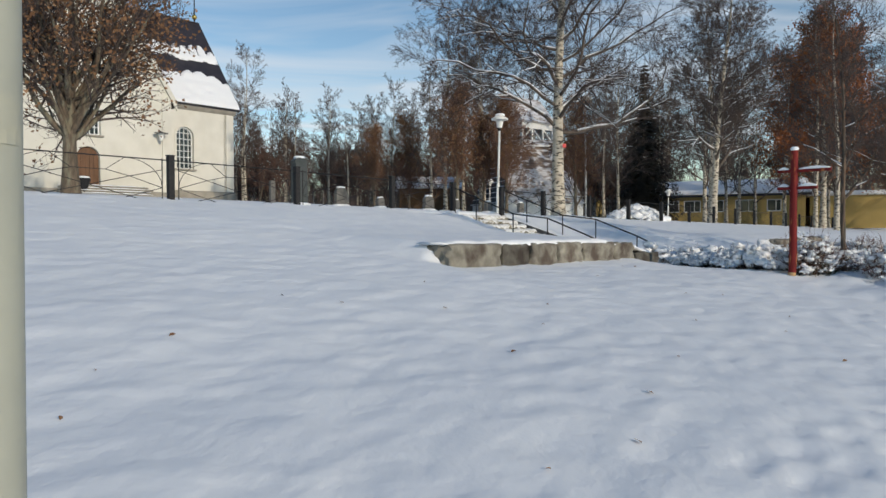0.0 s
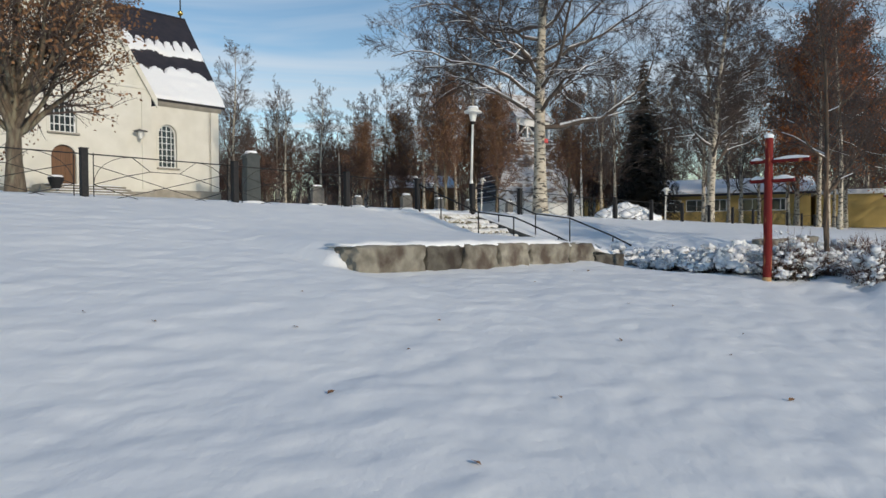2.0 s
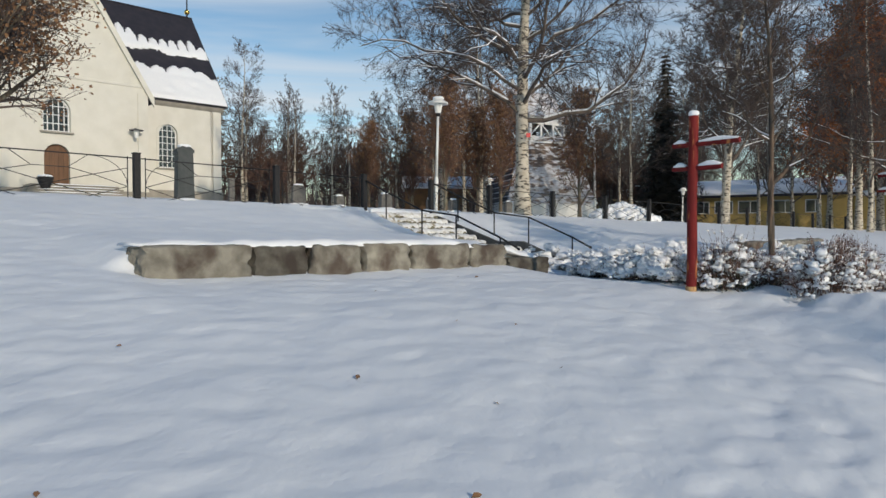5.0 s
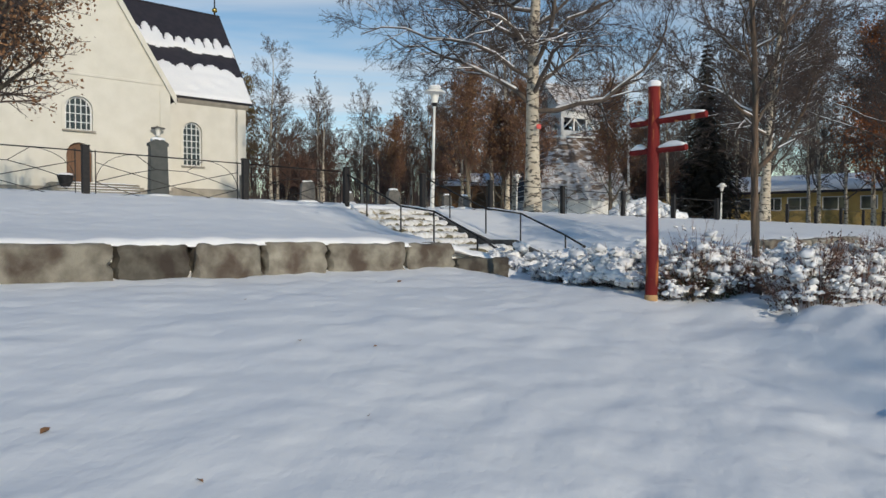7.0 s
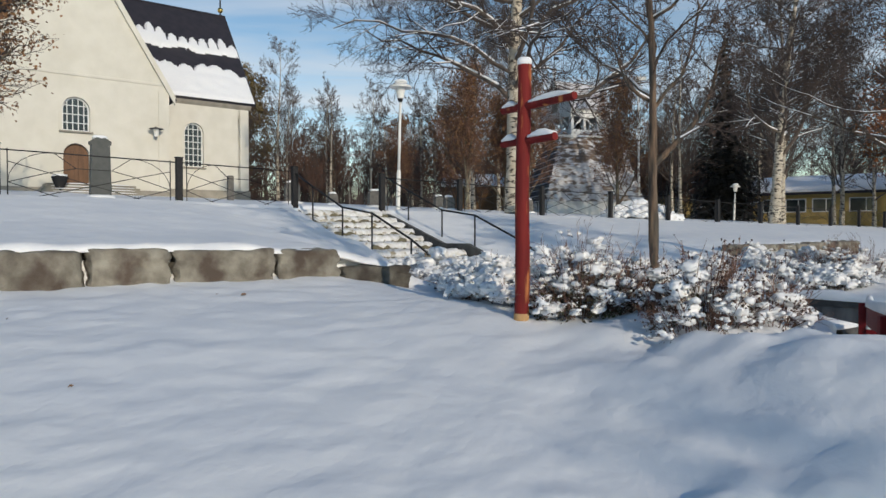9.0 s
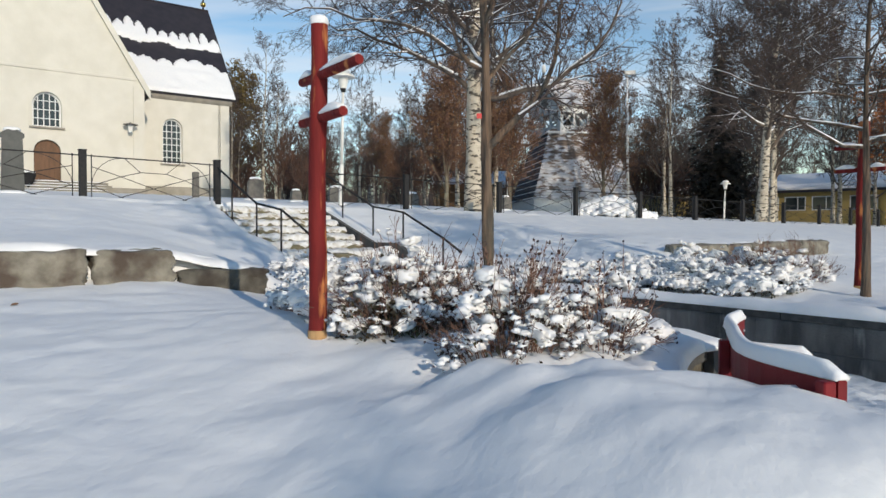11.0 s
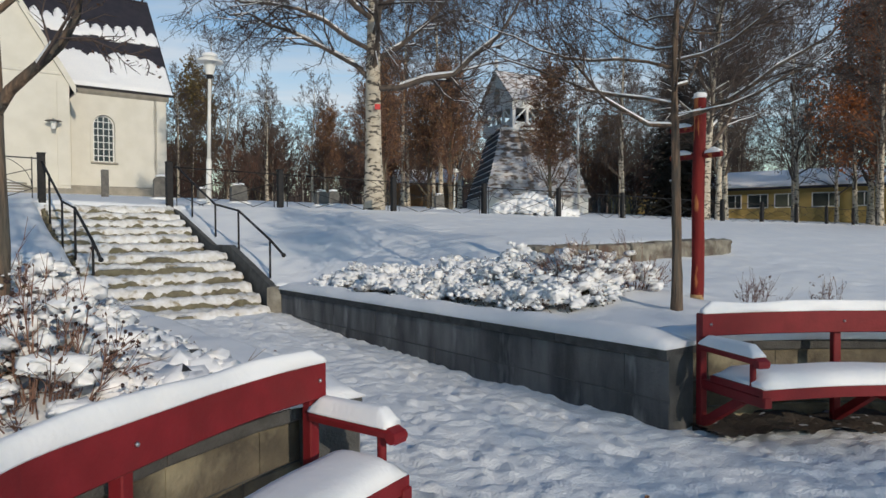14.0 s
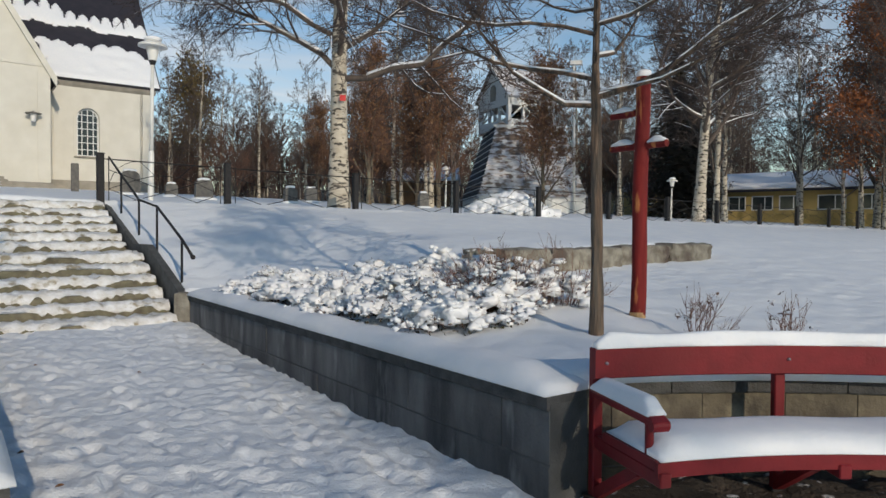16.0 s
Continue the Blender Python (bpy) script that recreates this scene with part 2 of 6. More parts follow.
# ---- mesh tools ----
class M:
    """Collects vertices and faces for one mesh."""

    def __init__(self):
        self.v, self.f = [], []

    def tube(self, pts, rad, n=6, cap=True):
        base, prev = len(self.v), None
        k = len(pts)
        for i, p in enumerate(pts):
            d = (Vector(pts[min(i + 1, k - 1)]) - Vector(pts[max(i - 1, 0)])).normalized()
            ref = prev if prev is not None else (Vector((1, 0, 0)) if abs(d.x) < 0.8 else Vector((0, 1, 0)))
            a = (ref - d * ref.dot(d)).normalized()
            b = d.cross(a)
            prev = a
            for j in range(n):
                w = 2 * math.pi * j / n
                self.v.append(Vector(p) + (a * math.cos(w) + b * math.sin(w)) * rad[i])
        for i in range(k - 1):
            for j in range(n):
                p, q = base + i * n + j, base + i * n + (j + 1) % n
                self.f.append((p, q, q + n, p + n))
        if cap:
            self.f.append(tuple(base + j for j in reversed(range(n))))
            self.f.append(tuple(base + (k - 1) * n + j for j in range(n)))
        return self

    def sweep(self, frames, prof):
        """frames: (origin, right, up); prof: closed outline of (a, b), or a function of the frame's number."""
        base, k = len(self.v), len(frames)
        for i, (o, r, u) in enumerate(frames):
            pr = prof(i) if callable(prof) else prof
            n = len(pr)
            for a, b in pr:
                self.v.append(o + r * a + u * b)
        for i in range(k - 1):
            for j in range(n):
                p, q = base + i * n + j, base + i * n + (j + 1) % n
                self.f.append((p, p + n, q + n, q))
        self.f.append(tuple(base + j for j in range(n)))
        self.f.append(tuple(base + (k - 1) * n + j for j in reversed(range(n))))
        return self

    def box(self, c, size, m=None, ch=0.006):
        """A box with chamfered long edges; m turns it about c."""
        sx, sy, sz = size[0] / 2, size[1] / 2, size[2] / 2
        ch = min(ch, sx * 0.6, sy * 0.6, sz * 0.6)
        rot = m.to_3x3() if m else Matrix.Identity(3)
        ring = [(-sx + ch, -sy), (sx - ch, -sy), (sx, -sy + ch), (sx, sy - ch), (sx - ch, sy), (-sx + ch, sy), (-sx, sy - ch), (-sx, -sy + ch)]
        base = len(self.v)
        for zz, sc in ((-sz, ch), (-sz + ch, 0), (sz - ch, 0), (sz, ch)):
            for x, y in ring:
                x2 = x - math.copysign(min(sc, abs(x)), x) if sc else x
                y2 = y - math.copysign(min(sc, abs(y)), y) if sc else y
                self.v.append(Vector(c) + rot @ Vector((x2, y2, zz)))
        for i in range(3):
            for j in range(8):
                p, q = base + i * 8 + j, base + i * 8 + (j + 1) % 8
                self.f.append((p, q, q + 8, p + 8))
        self.f.append(tuple(base + j for j in reversed(range(8))))
        self.f.append(tuple(base + 24 + j for j in range(8)))
        return self

    def lump(self, c, size, seed=0, n=4, power=6.0, rough=0.08, freq=1.5, m=None):
        """A rounded, uneven block: a cube grid pulled towards a superellipsoid."""
        rot = m.to_3x3() if m else Matrix.Identity(3)
        off = Vector((seed * 3.7, seed * 1.3, seed * 2.1))
        index = {}
        for ax in range(3):
            for s in (-1, 1):
                grid = []
                for i in range(n + 1):
                    row = []
                    for j in range(n + 1):
                        a, b = -1 + 2 * i / n, -1 + 2 * j / n
                        p = [0, 0, 0]
                        p[ax], p[(ax + 1) % 3], p[(ax + 2) % 3] = s, a, b
                        key = tuple(round(x * n) for x in p)
                        if key not in index:
                            q = Vector(p)
                            q = q / (sum(abs(x) ** power for x in p) ** (1 / power))
                            d = noise.noise_vector(q * freq + off) * rough
                            q = q + d
                            index[key] = len(self.v)
                            self.v.append(Vector(c) + rot @ Vector((q.x * size[0] / 2, q.y * size[1] / 2, q.z * size[2] / 2)))
                        row.append(index[key])
                    grid.append(row)
                for i in range(n):
                    for j in range(n):
                        quad = (grid[i][j], grid[i + 1][j], grid[i + 1][j + 1], grid[i][j + 1])
                        self.f.append(quad if s > 0 else quad[::-1])
        return self

    def ball(self, c, r, rng, squash=0.8):
        """A small uneven clump: an octahedron divided once."""
        base = len(self.v)
        pts = [(1, 0, 0), (-1, 0, 0), (0, 1, 0), (0, -1, 0), (0, 0, 1), (0, 0, -1)]
        s = 0.72
        mids = {}
        for a, b in ((0, 2), (0, 3), (0, 4), (0, 5), (1, 2), (1, 3), (1, 4), (1, 5), (2, 4), (2, 5), (3, 4), (3, 5)):
            mids[(a, b)] = 6 + len(mids)
        allp = [Vector(p) for p in pts] + [(Vector(pts[a]) + Vector(pts[b])) * s for a, b in mids]
        for p in allp:
            k = r * rng.uniform(0.55, 1.30)
            self.v.append(Vector(c) + Vector((p.x * k, p.y * k, p.z * k * squash)))

        def e(a, b):
            return base + mids[(min(a, b), max(a, b))]
        for x in (0, 1):
            for y in (2, 3):
                for z in (4, 5):
                    A, B, C = base + x, base + y, base + z
                    tri = [(A, e(x, y), e(x, z)), (e(x, y), B, e(y, z)), (e(x, z), e(y, z), C), (e(x, y), e(y, z), e(x, z))]
                    flip = ((x == 1) + (y == 3) + (z == 5)) % 2
                    self.f += [t[::-1] if flip else t for t in tri]
        return self

    def quad(self, c, a, b):
        base = len(self.v)
        c, a, b = Vector(c), Vector(a), Vector(b)
        self.v += [c - a, c - b * 0.6, c + a, c + b]
        self.f.append((base, base + 1, base + 2, base + 3))
        return self

    def poly(self, pts, faces):
        base = len(self.v)
        self.v += [Vector(p) for p in pts]
        self.f += [tuple(base + i for i in f) for f in faces]
        return self

    def mesh(self, name, material, smooth=True):
        me = bpy.data.meshes.new(name)
        me.from_pydata([tuple(p) for p in self.v], [], self.f)
        me.materials.append(material)
        me.update()
        if smooth:
            me.polygons.foreach_set("use_smooth", [True] * len(me.polygons))
        return me


def thing(name, at, label, category, group="", kind=""):
    ob = new(name)
    ob.location = at
    ob.empty_display_size = 0.1
    return tagged(ob, label, category, group, kind)


def part(name, m, material, parent, label="", smooth=False, sharp=None, kind=""):
    """Links what m holds, in world places, as one mesh under parent."""
    base = Vector((0, 0, 0))
    up = parent
    while up is not None:
        base += up.location
        up = up.parent
    for i, p in enumerate(m.v):
        m.v[i] = Vector(p) - base
    ob = new(name, m.mesh(name, material, smooth))
    ob.parent = parent
    if label:
        ob["label"] = label
    if kind:
        ob["kind"] = kind
    if smooth and sharp:
        ob.data.set_sharp_from_angle(angle=radians(sharp))
    return ob


def solo(name, m, material, label, category, group="", kind="", smooth=False, sharp=None):
    ob = new(name, m.mesh(name, material, smooth))
    if smooth and sharp:
        ob.data.set_sharp_from_angle(angle=radians(sharp))
    return tagged(ob, label, category, group, kind)


# ---- plan: U runs along the fence, D from the fence down to the path ----
OX, OY = 0.478, 19.726
UX, UY = 0.687, 0.727
AXIS = -1.12           # the stairs' and path's middle line, in U
PLAZA_D = 16.08


def W(u, d, z=0.0):
    return Vector((OX + u * UX + d * UY, OY + u * UY - d * UX, z))


VU, VD, VZ = Vector((UX, UY, 0)), Vector((UY, -UX, 0)), Vector((0, 0, 1))


def to_local(x, y):
    return (x - OX) * UX + (y - OY) * UY, (x - OX) * UY - (y - OY) * UX


def sstep(a, b, x):
    t = np.clip((np.asarray(x, float) - a) / (b - a), 0, 1)
    return t * t * (3 - 2 * t)


LATTICE = np.random.RandomState(4).rand(256, 256)


def vnoise(x, y):
    xi, yi = np.floor(x).astype(int), np.floor(y).astype(int)
    fx, fy = x - xi, y - yi
    fx, fy = fx * fx * (3 - 2 * fx), fy * fy * (3 - 2 * fy)

    def g(i, j):
        return LATTICE[i % 256, j % 256]
    return (g(xi, yi) * (1 - fx) + g(xi + 1, yi) * fx) * (1 - fy) + (g(xi, yi + 1) * (1 - fx) + g(xi + 1, yi + 1) * fx) * fy - 0.5


def rock_d(u):
    """Line of the boulder terrace, as D over U, mirrored about the middle line."""
    s = np.abs(np.asarray(u, float) - AXIS)
    return np.where(np.asarray(u, float) < AXIS, 7.24 - 0.024 * (s - 3.0), 7.55 - 0.08 * (s - 3.0))


def round_place(u, d):
    """Distance and angle (from uphill) about the seating place's east or west arc; the benches' backs stand at 4.0."""
    u, d = np.asarray(u, float), np.asarray(d, float)
    west = u < AXIS
    du = np.where(west, np.minimum(u + 1.9, 0), u - AXIS)
    dd = np.where(west, 14.77, PLAZA_D) - d
    th = np.degrees(np.arctan2(np.abs(du), dd))
    return np.hypot(du, dd) + np.where(west, 1.37 - 0.09 * np.exp(-((th - 52) / 9.0) ** 2), 0.0), th


def path_z(d):
    return np.interp(d, [4.9, 7.0, 9.0, 12.0, 16.0], [0.82, 0.72, 0.65, 0.60, 0.57])


def ground(u, d, rough=True):
    u, d = np.asarray(u, float), np.asarray(d, float)
    s = np.abs(u - AXIS)
    lawn = np.interp(d, [-1, 0, 3.5, 7, 10.5, 14, 20, 40, 3000], [2.72, 2.68, 2.2, 1.68, 1.16, 0.74, 0.45, 0.2, 0.2])
    lawn = lawn - 0.010 * np.clip(u, -20, 60) * sstep(6, 0, d)
    near = np.interp(d, [-1, 0, 2.3, 3.2, 5.0, 9.0, 12.0, 13.3, 15.0, 40], [2.70, 2.66, 1.97, 1.84, 1.28, 1.16, 1.14, 1.02, 0.62, 0.2])
    z = near + (lawn - near) * sstep(1.6, 4.4, s)
    z = z + 0.10 * (u < AXIS) * sstep(1.2, 1.5, s) * sstep(3.4, 2.0, s) * sstep(-0.2, 0.8, d) * sstep(6.0, 4.4, d)
    # boulder terrace
    rd = rock_d(u)
    along = np.where(u < AXIS, sstep(2.4, 3.2, s) * sstep(10.0, 9.3, s), sstep(4.0, 5.4, s) * sstep(11.2, 10.4, s))
    z = z + along * (0.20 * sstep(3.5, 0.1, rd - d) * sstep(-0.12, 0.12, rd - d) - 0.08 * sstep(3.0, 0.1, d - rd) * sstep(-0.12, 0.12, d - rd))
    # snow banked against the round wall
    rr, th = round_place(u, d)
    left = u < AXIS
    bank = np.where(left, sstep(6.6, 4.6, rr) * sstep(96, 70, th), sstep(6.0, 4.7, rr) * sstep(74, 60, th))
    z = z + np.maximum(0, np.where(left, 1.25 + 0.13 * sstep(45, 56, th), 1.20) - z) * bank
    # planting beds beside the path
    z = z + np.where(u < AXIS, 0.16, 0.27) * np.exp(-((s - 3.0) / 1.3) ** 2 - ((d - 10.4) / 1.7) ** 2)
    # soft mounds of snow about the beds
    mound = np.exp(-((u + 4.1) / 1.3) ** 2 - ((d - 12.1) / 1.1) ** 2) + np.exp(-((s - 2.2) / 0.6) ** 2) * sstep(5.2, 6.0, d) * sstep(11.5, 10.5, d) * (u < AXIS)
    z = z + mound * (0.05 + 0.17 * vnoise(u * 2.7 + 5, d * 3.1) + 0.10 * vnoise(u * 5.5, d * 5.1 + 2))
    # churchyard behind the fence
    x = np.clip(-d, 0, 400)
    z = np.where(d < 0, 2.70 - 0.010 * np.clip(u, -20, 60) + 0.061 * np.minimum(x, 36.0), z)
    if rough:
        k = sstep(400, 30, np.abs(d)) * sstep(400, 60, np.abs(u))
        z = z + k * (0.040 * vnoise(u * 0.55 + 9, d * 0.7) + 0.013 * vnoise(u * 1.3 + d * 0.4, d * 2.1 + 4) + 0.014 * vnoise(u * 2.9 + d * 0.8 + 2, d * 4.6 - u * 0.5) + 0.023 * vnoise(u * 4.6 + 3, d * 7.4 + u) + 0.012 * vnoise(u * 9.3 + d, d * 12.1 + 6))
        # broken, lumpy snow where the bank falls to the seating place
        z = z + np.exp(-((u + 6.5) / 0.8) ** 2 - ((d - 13.45) / 0.55) ** 2) * (0.10 * vnoise(u * 3.3 + 8, d * 3.7) + 0.10 * vnoise(u * 7.1, d * 6.3 + 1))
    # sunk path, plaza and stairs
    sunk = np.maximum(np.where(d < 5.05, sstep(1.36, 1.26, s), sstep(1.54, 1.42, s)) * sstep(-0.2, 0.1, d) * sstep(17.5, 16.5, d), 1 - sstep(0, 1, (rr - np.where(left, 4.30 - 0.22 * sstep(46, 52, th) - 0.13 * sstep(53, 59, th) - 0.35 * sstep(65, 72, th) - 0.25 * sstep(74, 88, th), 4.30 - 0.6 * sstep(66, 74, th))) / np.where(left, 0.10 + 0.25 * sstep(65, 71, th) + 0.95 * sstep(74, 90, th), 0.10 + 1.2 * sstep(66, 74, th))))
    low = np.where(d < 5.0, np.interp(d, [-0.2, 2.2, 3.2, 5], [2.3, 1.5, 1.4, 0.7]), path_z(d) - 0.10)
    return z + (low - z) * sunk


def gz(x, y):
    u, d = to_local(x, y)
    return float(ground(u, d))


def GW(u, d, dz=0.0):
    p = W(u, d)
    p.z = float(ground(u, d)) + dz
    return p


# ---- ground ----
def graded(lo, hi, step, far):
    mid = list(np.arange(lo, hi + step / 2, step))
    out, s, x = [], step, hi
    while x < far:
        s *= 1.22
        x += s
        out.append(x)
    left, s, x = [], step, lo
    while x > -far:
        s *= 1.22
        x -= s
        left.append(x)
    return np.array(left[::-1] + mid + out)


def grid_mesh(name, us, ds, zf, material, keep=None):
    uu, dd = np.meshgrid(us, ds)
    zz = zf(uu, dd)
    xs, ys = OX + uu * UX + dd * UY, OY + uu * UY - dd * UX
    verts = np.stack([xs, ys, zz], -1).reshape(-1, 3)
    nu, nd = len(us), len(ds)
    i = np.arange(nd - 1)[:, None] * nu + np.arange(nu - 1)[None, :]
    quads = np.stack([i, i + nu, i + nu + 1, i + 1], -1).reshape(-1, 4)
    if keep is not None:
        cu, cd = (us[:-1] + us[1:]) / 2, (ds[:-1] + ds[1:]) / 2
        a, b = np.meshgrid(cu, cd)
        quads = quads[keep(a, b).reshape(-1)]
    me = bpy.data.meshes.new(name)
    me.from_pydata(verts.tolist(), [], quads.tolist())
    me.materials.append(material)
    me.polygons.foreach_set("use_smooth", [True] * len(me.polygons))
    me.update()
    return new(name, me)


def lawn_prints(u, d):
    """Old half-filled footprints that cross the lower lawn."""
    z = np.zeros_like(np.asarray(u, float))
    for k in range(26):
        t = k / 25.0
        fu, fd = -14.6 + 6.0 * t + 0.12 * (-1) ** k, 13.0 + 0.5 * math.sin(3.1 * t) + 0.17 * (-1) ** k
        q = ((u - fu) / 0.13) ** 2 + ((d - fd) / 0.075) ** 2
        z = z - 0.027 * np.exp(-q) + 0.009 * np.exp(-((np.sqrt(q) - 1.7) / 0.5) ** 2)
    return z


snow_ground = grid_mesh("ground", graded(-21, 10, 0.075, 2600), graded(-1.2, 18, 0.075, 2600), lambda u, d: ground(u, d) + lawn_prints(u, d), SNOW)
tagged(snow_ground, "snow-covered lawn sloping up to the churchyard", "ground", kind="structure")


def trodden(u, d):
    z = path_z(d) + 0.05 * vnoise(u * 1.3, d * 1.1) + 0.03 * vnoise(u * 4.5 + 7, d * 4.0)
    u, d = u + 0.10 * vnoise(u * 5.0, d * 5.0 + 3), d + 0.10 * vnoise(u * 5.0 + 11, d * 5.0)
    crumb = np.abs(vnoise(u * 7.5 + 3 + d, d * 7.0 + 5 - u)) + 0.8 * np.abs(vnoise(u * 12.0 - d * 2, d * 11.0 + u * 2 + 9))
    return z + 0.034 * crumb + 0.026 * vnoise(u * 17 + 1, d * 16 - u * 3)


FEET = np.random.RandomState(8).rand(320, 4)


def footprints(u, d):
    """Shoe prints with low rims, pressed along and across the path."""
    z = np.zeros_like(np.asarray(u, float))
    for a, b, c, e in FEET:
        fu, fd = AXIS - 2.6 + 4.4 * a, 5.2 + 11.5 * b
        if abs(fu - AXIS) > 1.2 and fd < 12.5:
            fu = AXIS + (fu - AXIS) * 0.5
        th = (c - 0.5) * (0.9 if fd < 12.5 else 3.0)
        x, y = (u - fu) * math.cos(th) + (d - fd) * math.sin(th), (d - fd) * math.cos(th) - (u - fu) * math.sin(th)
        q = (x / 0.052) ** 2 + (y / 0.13) ** 2
        z = z - (0.012 + 0.016 * e) * np.exp(-q * q * 0.7) + 0.009 * np.exp(-((np.sqrt(q) - 1.45) / 0.3) ** 2)
    return z


def on_path(u, d):
    s = np.abs(u - AXIS)
    return ((s < 1.40) & (d > 4.7) & (d < 16)) | (round_place(u, d)[0] < 4.34 - (u < AXIS) * (0.27 * sstep(46, 52, round_place(u, d)[1]) + 0.13 * sstep(53, 59, round_place(u, d)[1])) - 0.4 * sstep(66, 74, round_place(u, d)[1]))


path_ob = grid_mesh("path", np.arange(-5.6, 3.4, 0.032), np.arange(4.7, 18.0, 0.032), lambda u, d: trodden(u, d) + footprints(u, d), SNOW_TROD, on_path)
tagged(path_ob, "path and round seating place of trodden snow full of footprints", "path", kind="structure")


def snow_profile(w, h, i, seed, n=9, over=0.0):
    """A rounded snow cap's outline, w wide and about h high."""
    k = 1 + 0.36 * noise.noise(Vector((i * 0.35, seed * 5.1, 0.3)))
    lean = 0.02 * noise.noise(Vector((i * 0.5, seed * 2.3, 4.1)))
    pr = []
    for j in range(n):
        a = -1 + 2 * j / (n - 1)
        pr.append(((w / 2 + over) * a + lean, max(0.004, h * k * (1 - abs(a) ** 3.5) ** 0.6)))
    return [(-(w / 2 - 0.004), -0.004)] + pr + [((w / 2 - 0.004), -0.004)]


def snow_on(frames, w, h, seed, over=0.0):
    n = len(frames)
    pace = (frames[-1][0] - frames[0][0]).length / 0.16 / n

    def prof(i):
        t = min(i, n - 1 - i) / 3.0
        s = min(1.0, 0.35 + 0.65 * t)
        return snow_profile(w, h * s, i * min(1.0, pace), seed, over=over)
    return M().sweep(frames, prof)


def line_frames(a, b, n, right=None, up=None):
    a, b = Vector(a), Vector(b)
    d = (b - a).normalized()
    r = right or d.cross(VZ).normalized()
    return [(a + (b - a) * (i / n), r, up or VZ) for i in range(n + 1)]


# ---- stairs ----
def cheek_top(d):
    return float(np.interp(d, [-0.4, 2.35, 3.2, 5.0], [2.70, 1.86, 1.86, 1.24]))


ST_L, ST_R = -2.32, 0.13
stairs = thing("stairs", W(AXIS, 5.0, 0.9), "outdoor stone stairs with a landing, under trampled snow", "stairs", kind="structure")
levels = []            # (front edge in D, depth, top z)
z_top = 2.57
for i in range(6):
    levels.append((0.10 + 0.38 * i, 0.40, z_top - 0.15 * i))
levels.append((3.22, 1.02, z_top - 0.15 * 6))
for i in range(1, 6):
    levels.append((3.22 + 0.37 * i, 0.39, z_top - 0.9 - 0.16 * i))
rng = random.Random(5)
for k, (front, depth, zt) in enumerate(levels):
    m = M().lump(W(AXIS, front - depth / 2, zt - 0.09), (ST_R - ST_L, depth + 0.05, 0.18), seed=k + 1, n=6, power=24, rough=0.03, freq=3.0, m=Matrix((VU, -VD, VZ)).transposed().to_4x4())
    part("step", m, STEP_STONE, stairs)
    # trampled snow on each tread, ragged at the nosing
    us = np.arange(ST_L + 0.03, ST_R - 0.02, 0.035)
    nd = 7 if depth < 0.6 else 16
    base = M()
    rise_below = 0.15 if k < 6 else 0.16
    for j in range(nd + 4):
        for i, u in enumerate(us):
            t = min(1.0, j / nd)
            worn = float(0.6 * vnoise(np.array(u * 1.7 + k * 9), np.array(k * 3.3)) + 0.55 * vnoise(np.array(u * 6.1 + k * 4), np.array(k * 7.7)))
            d = front - depth + 0.02 + t * (depth - 0.02 - max(0.0, worn - 0.25) * 0.25)
            lump = float(0.6 * vnoise(np.array(u * 8.0 + k), np.array(d * 8.0 + k * 5)) + 0.5 * vnoise(np.array(u * 17.0 + k), np.array(d * 15.0 + k * 5)))
            if j <= nd:
                edge = min(1.0, t * 5 + 0.3)
                h = 0.012 + edge * (0.05 + 0.07 * lump + 0.03 * float(vnoise(np.array(u * 15.0), np.array(d * 15.0 + k))))
                base.v.append(W(u, d, zt + h * (1.0 if t < 1 else 0.55)))
            else:
                q = (j - nd) / 3
                hang = max(-0.01, min(rise_below - 0.01, 0.062 - 0.26 * worn + 0.16 * lump))
                base.v.append(W(u, d + 0.022 + 0.025 * math.sin(q * 2.6) * (hang > 0.02) - (0.04 if q == 1 else 0), zt - hang * q))
    nd = nd + 3
    n = len(us)
    for j in range(nd):
        for i in range(n - 1):
            p = j * n + i
            base.f.append((p, p + n, p + n + 1, p + 1))
    part("trampled_snow", base, SNOW_DIRTY, stairs, "worn snow with grit" if k == 0 else "", smooth=True)
for side, u0 in (("right", 0.13), ("left", -2.32)):
    off = 0.11 if side == "right" else -0.11
    m = M()
    cs = [-0.4, 2.35, 3.2, 5.0]
    sink = 0.0 if side == "right" else 0.28
    top = [W(u0, d, cheek_top(d) - sink) for d in cs]
    tops2 = [W(u0 + off, d, cheek_top(d) - sink) for d in cs]
    low = [W(u0, d, cheek_top(d) - 0.75) for d in cs]
    low2 = [W(u0 + off, d, cheek_top(d) - 0.75) for d in cs]
    n = len(cs)
    faces = []
    for i in range(n - 1):
        faces += [(i, i + 1, n + i + 1, n + i), (2 * n + i, 3 * n + i, 3 * n + i + 1, 2 * n + i + 1), (i, 2 * n + i, 2 * n + i + 1, i + 1), (n + i, n + i + 1, 3 * n + i + 1, 3 * n + i)]
    faces += [(0, n, 3 * n, 2 * n), (n - 1, 3 * n - 1, 4 * n - 1, 2 * n - 1)]
    part("cheek", m.poly(top + tops2 + low + low2, faces), CHEEK, stairs, "dark concrete side wall")
    m = M().lump(W(u0 + off * 0.8, 5.03, 1.0 - sink), (0.24, 0.20, 0.46), seed=8, n=4, power=16, rough=0.04)
    part("end_stone", m, GRANITE, stairs)


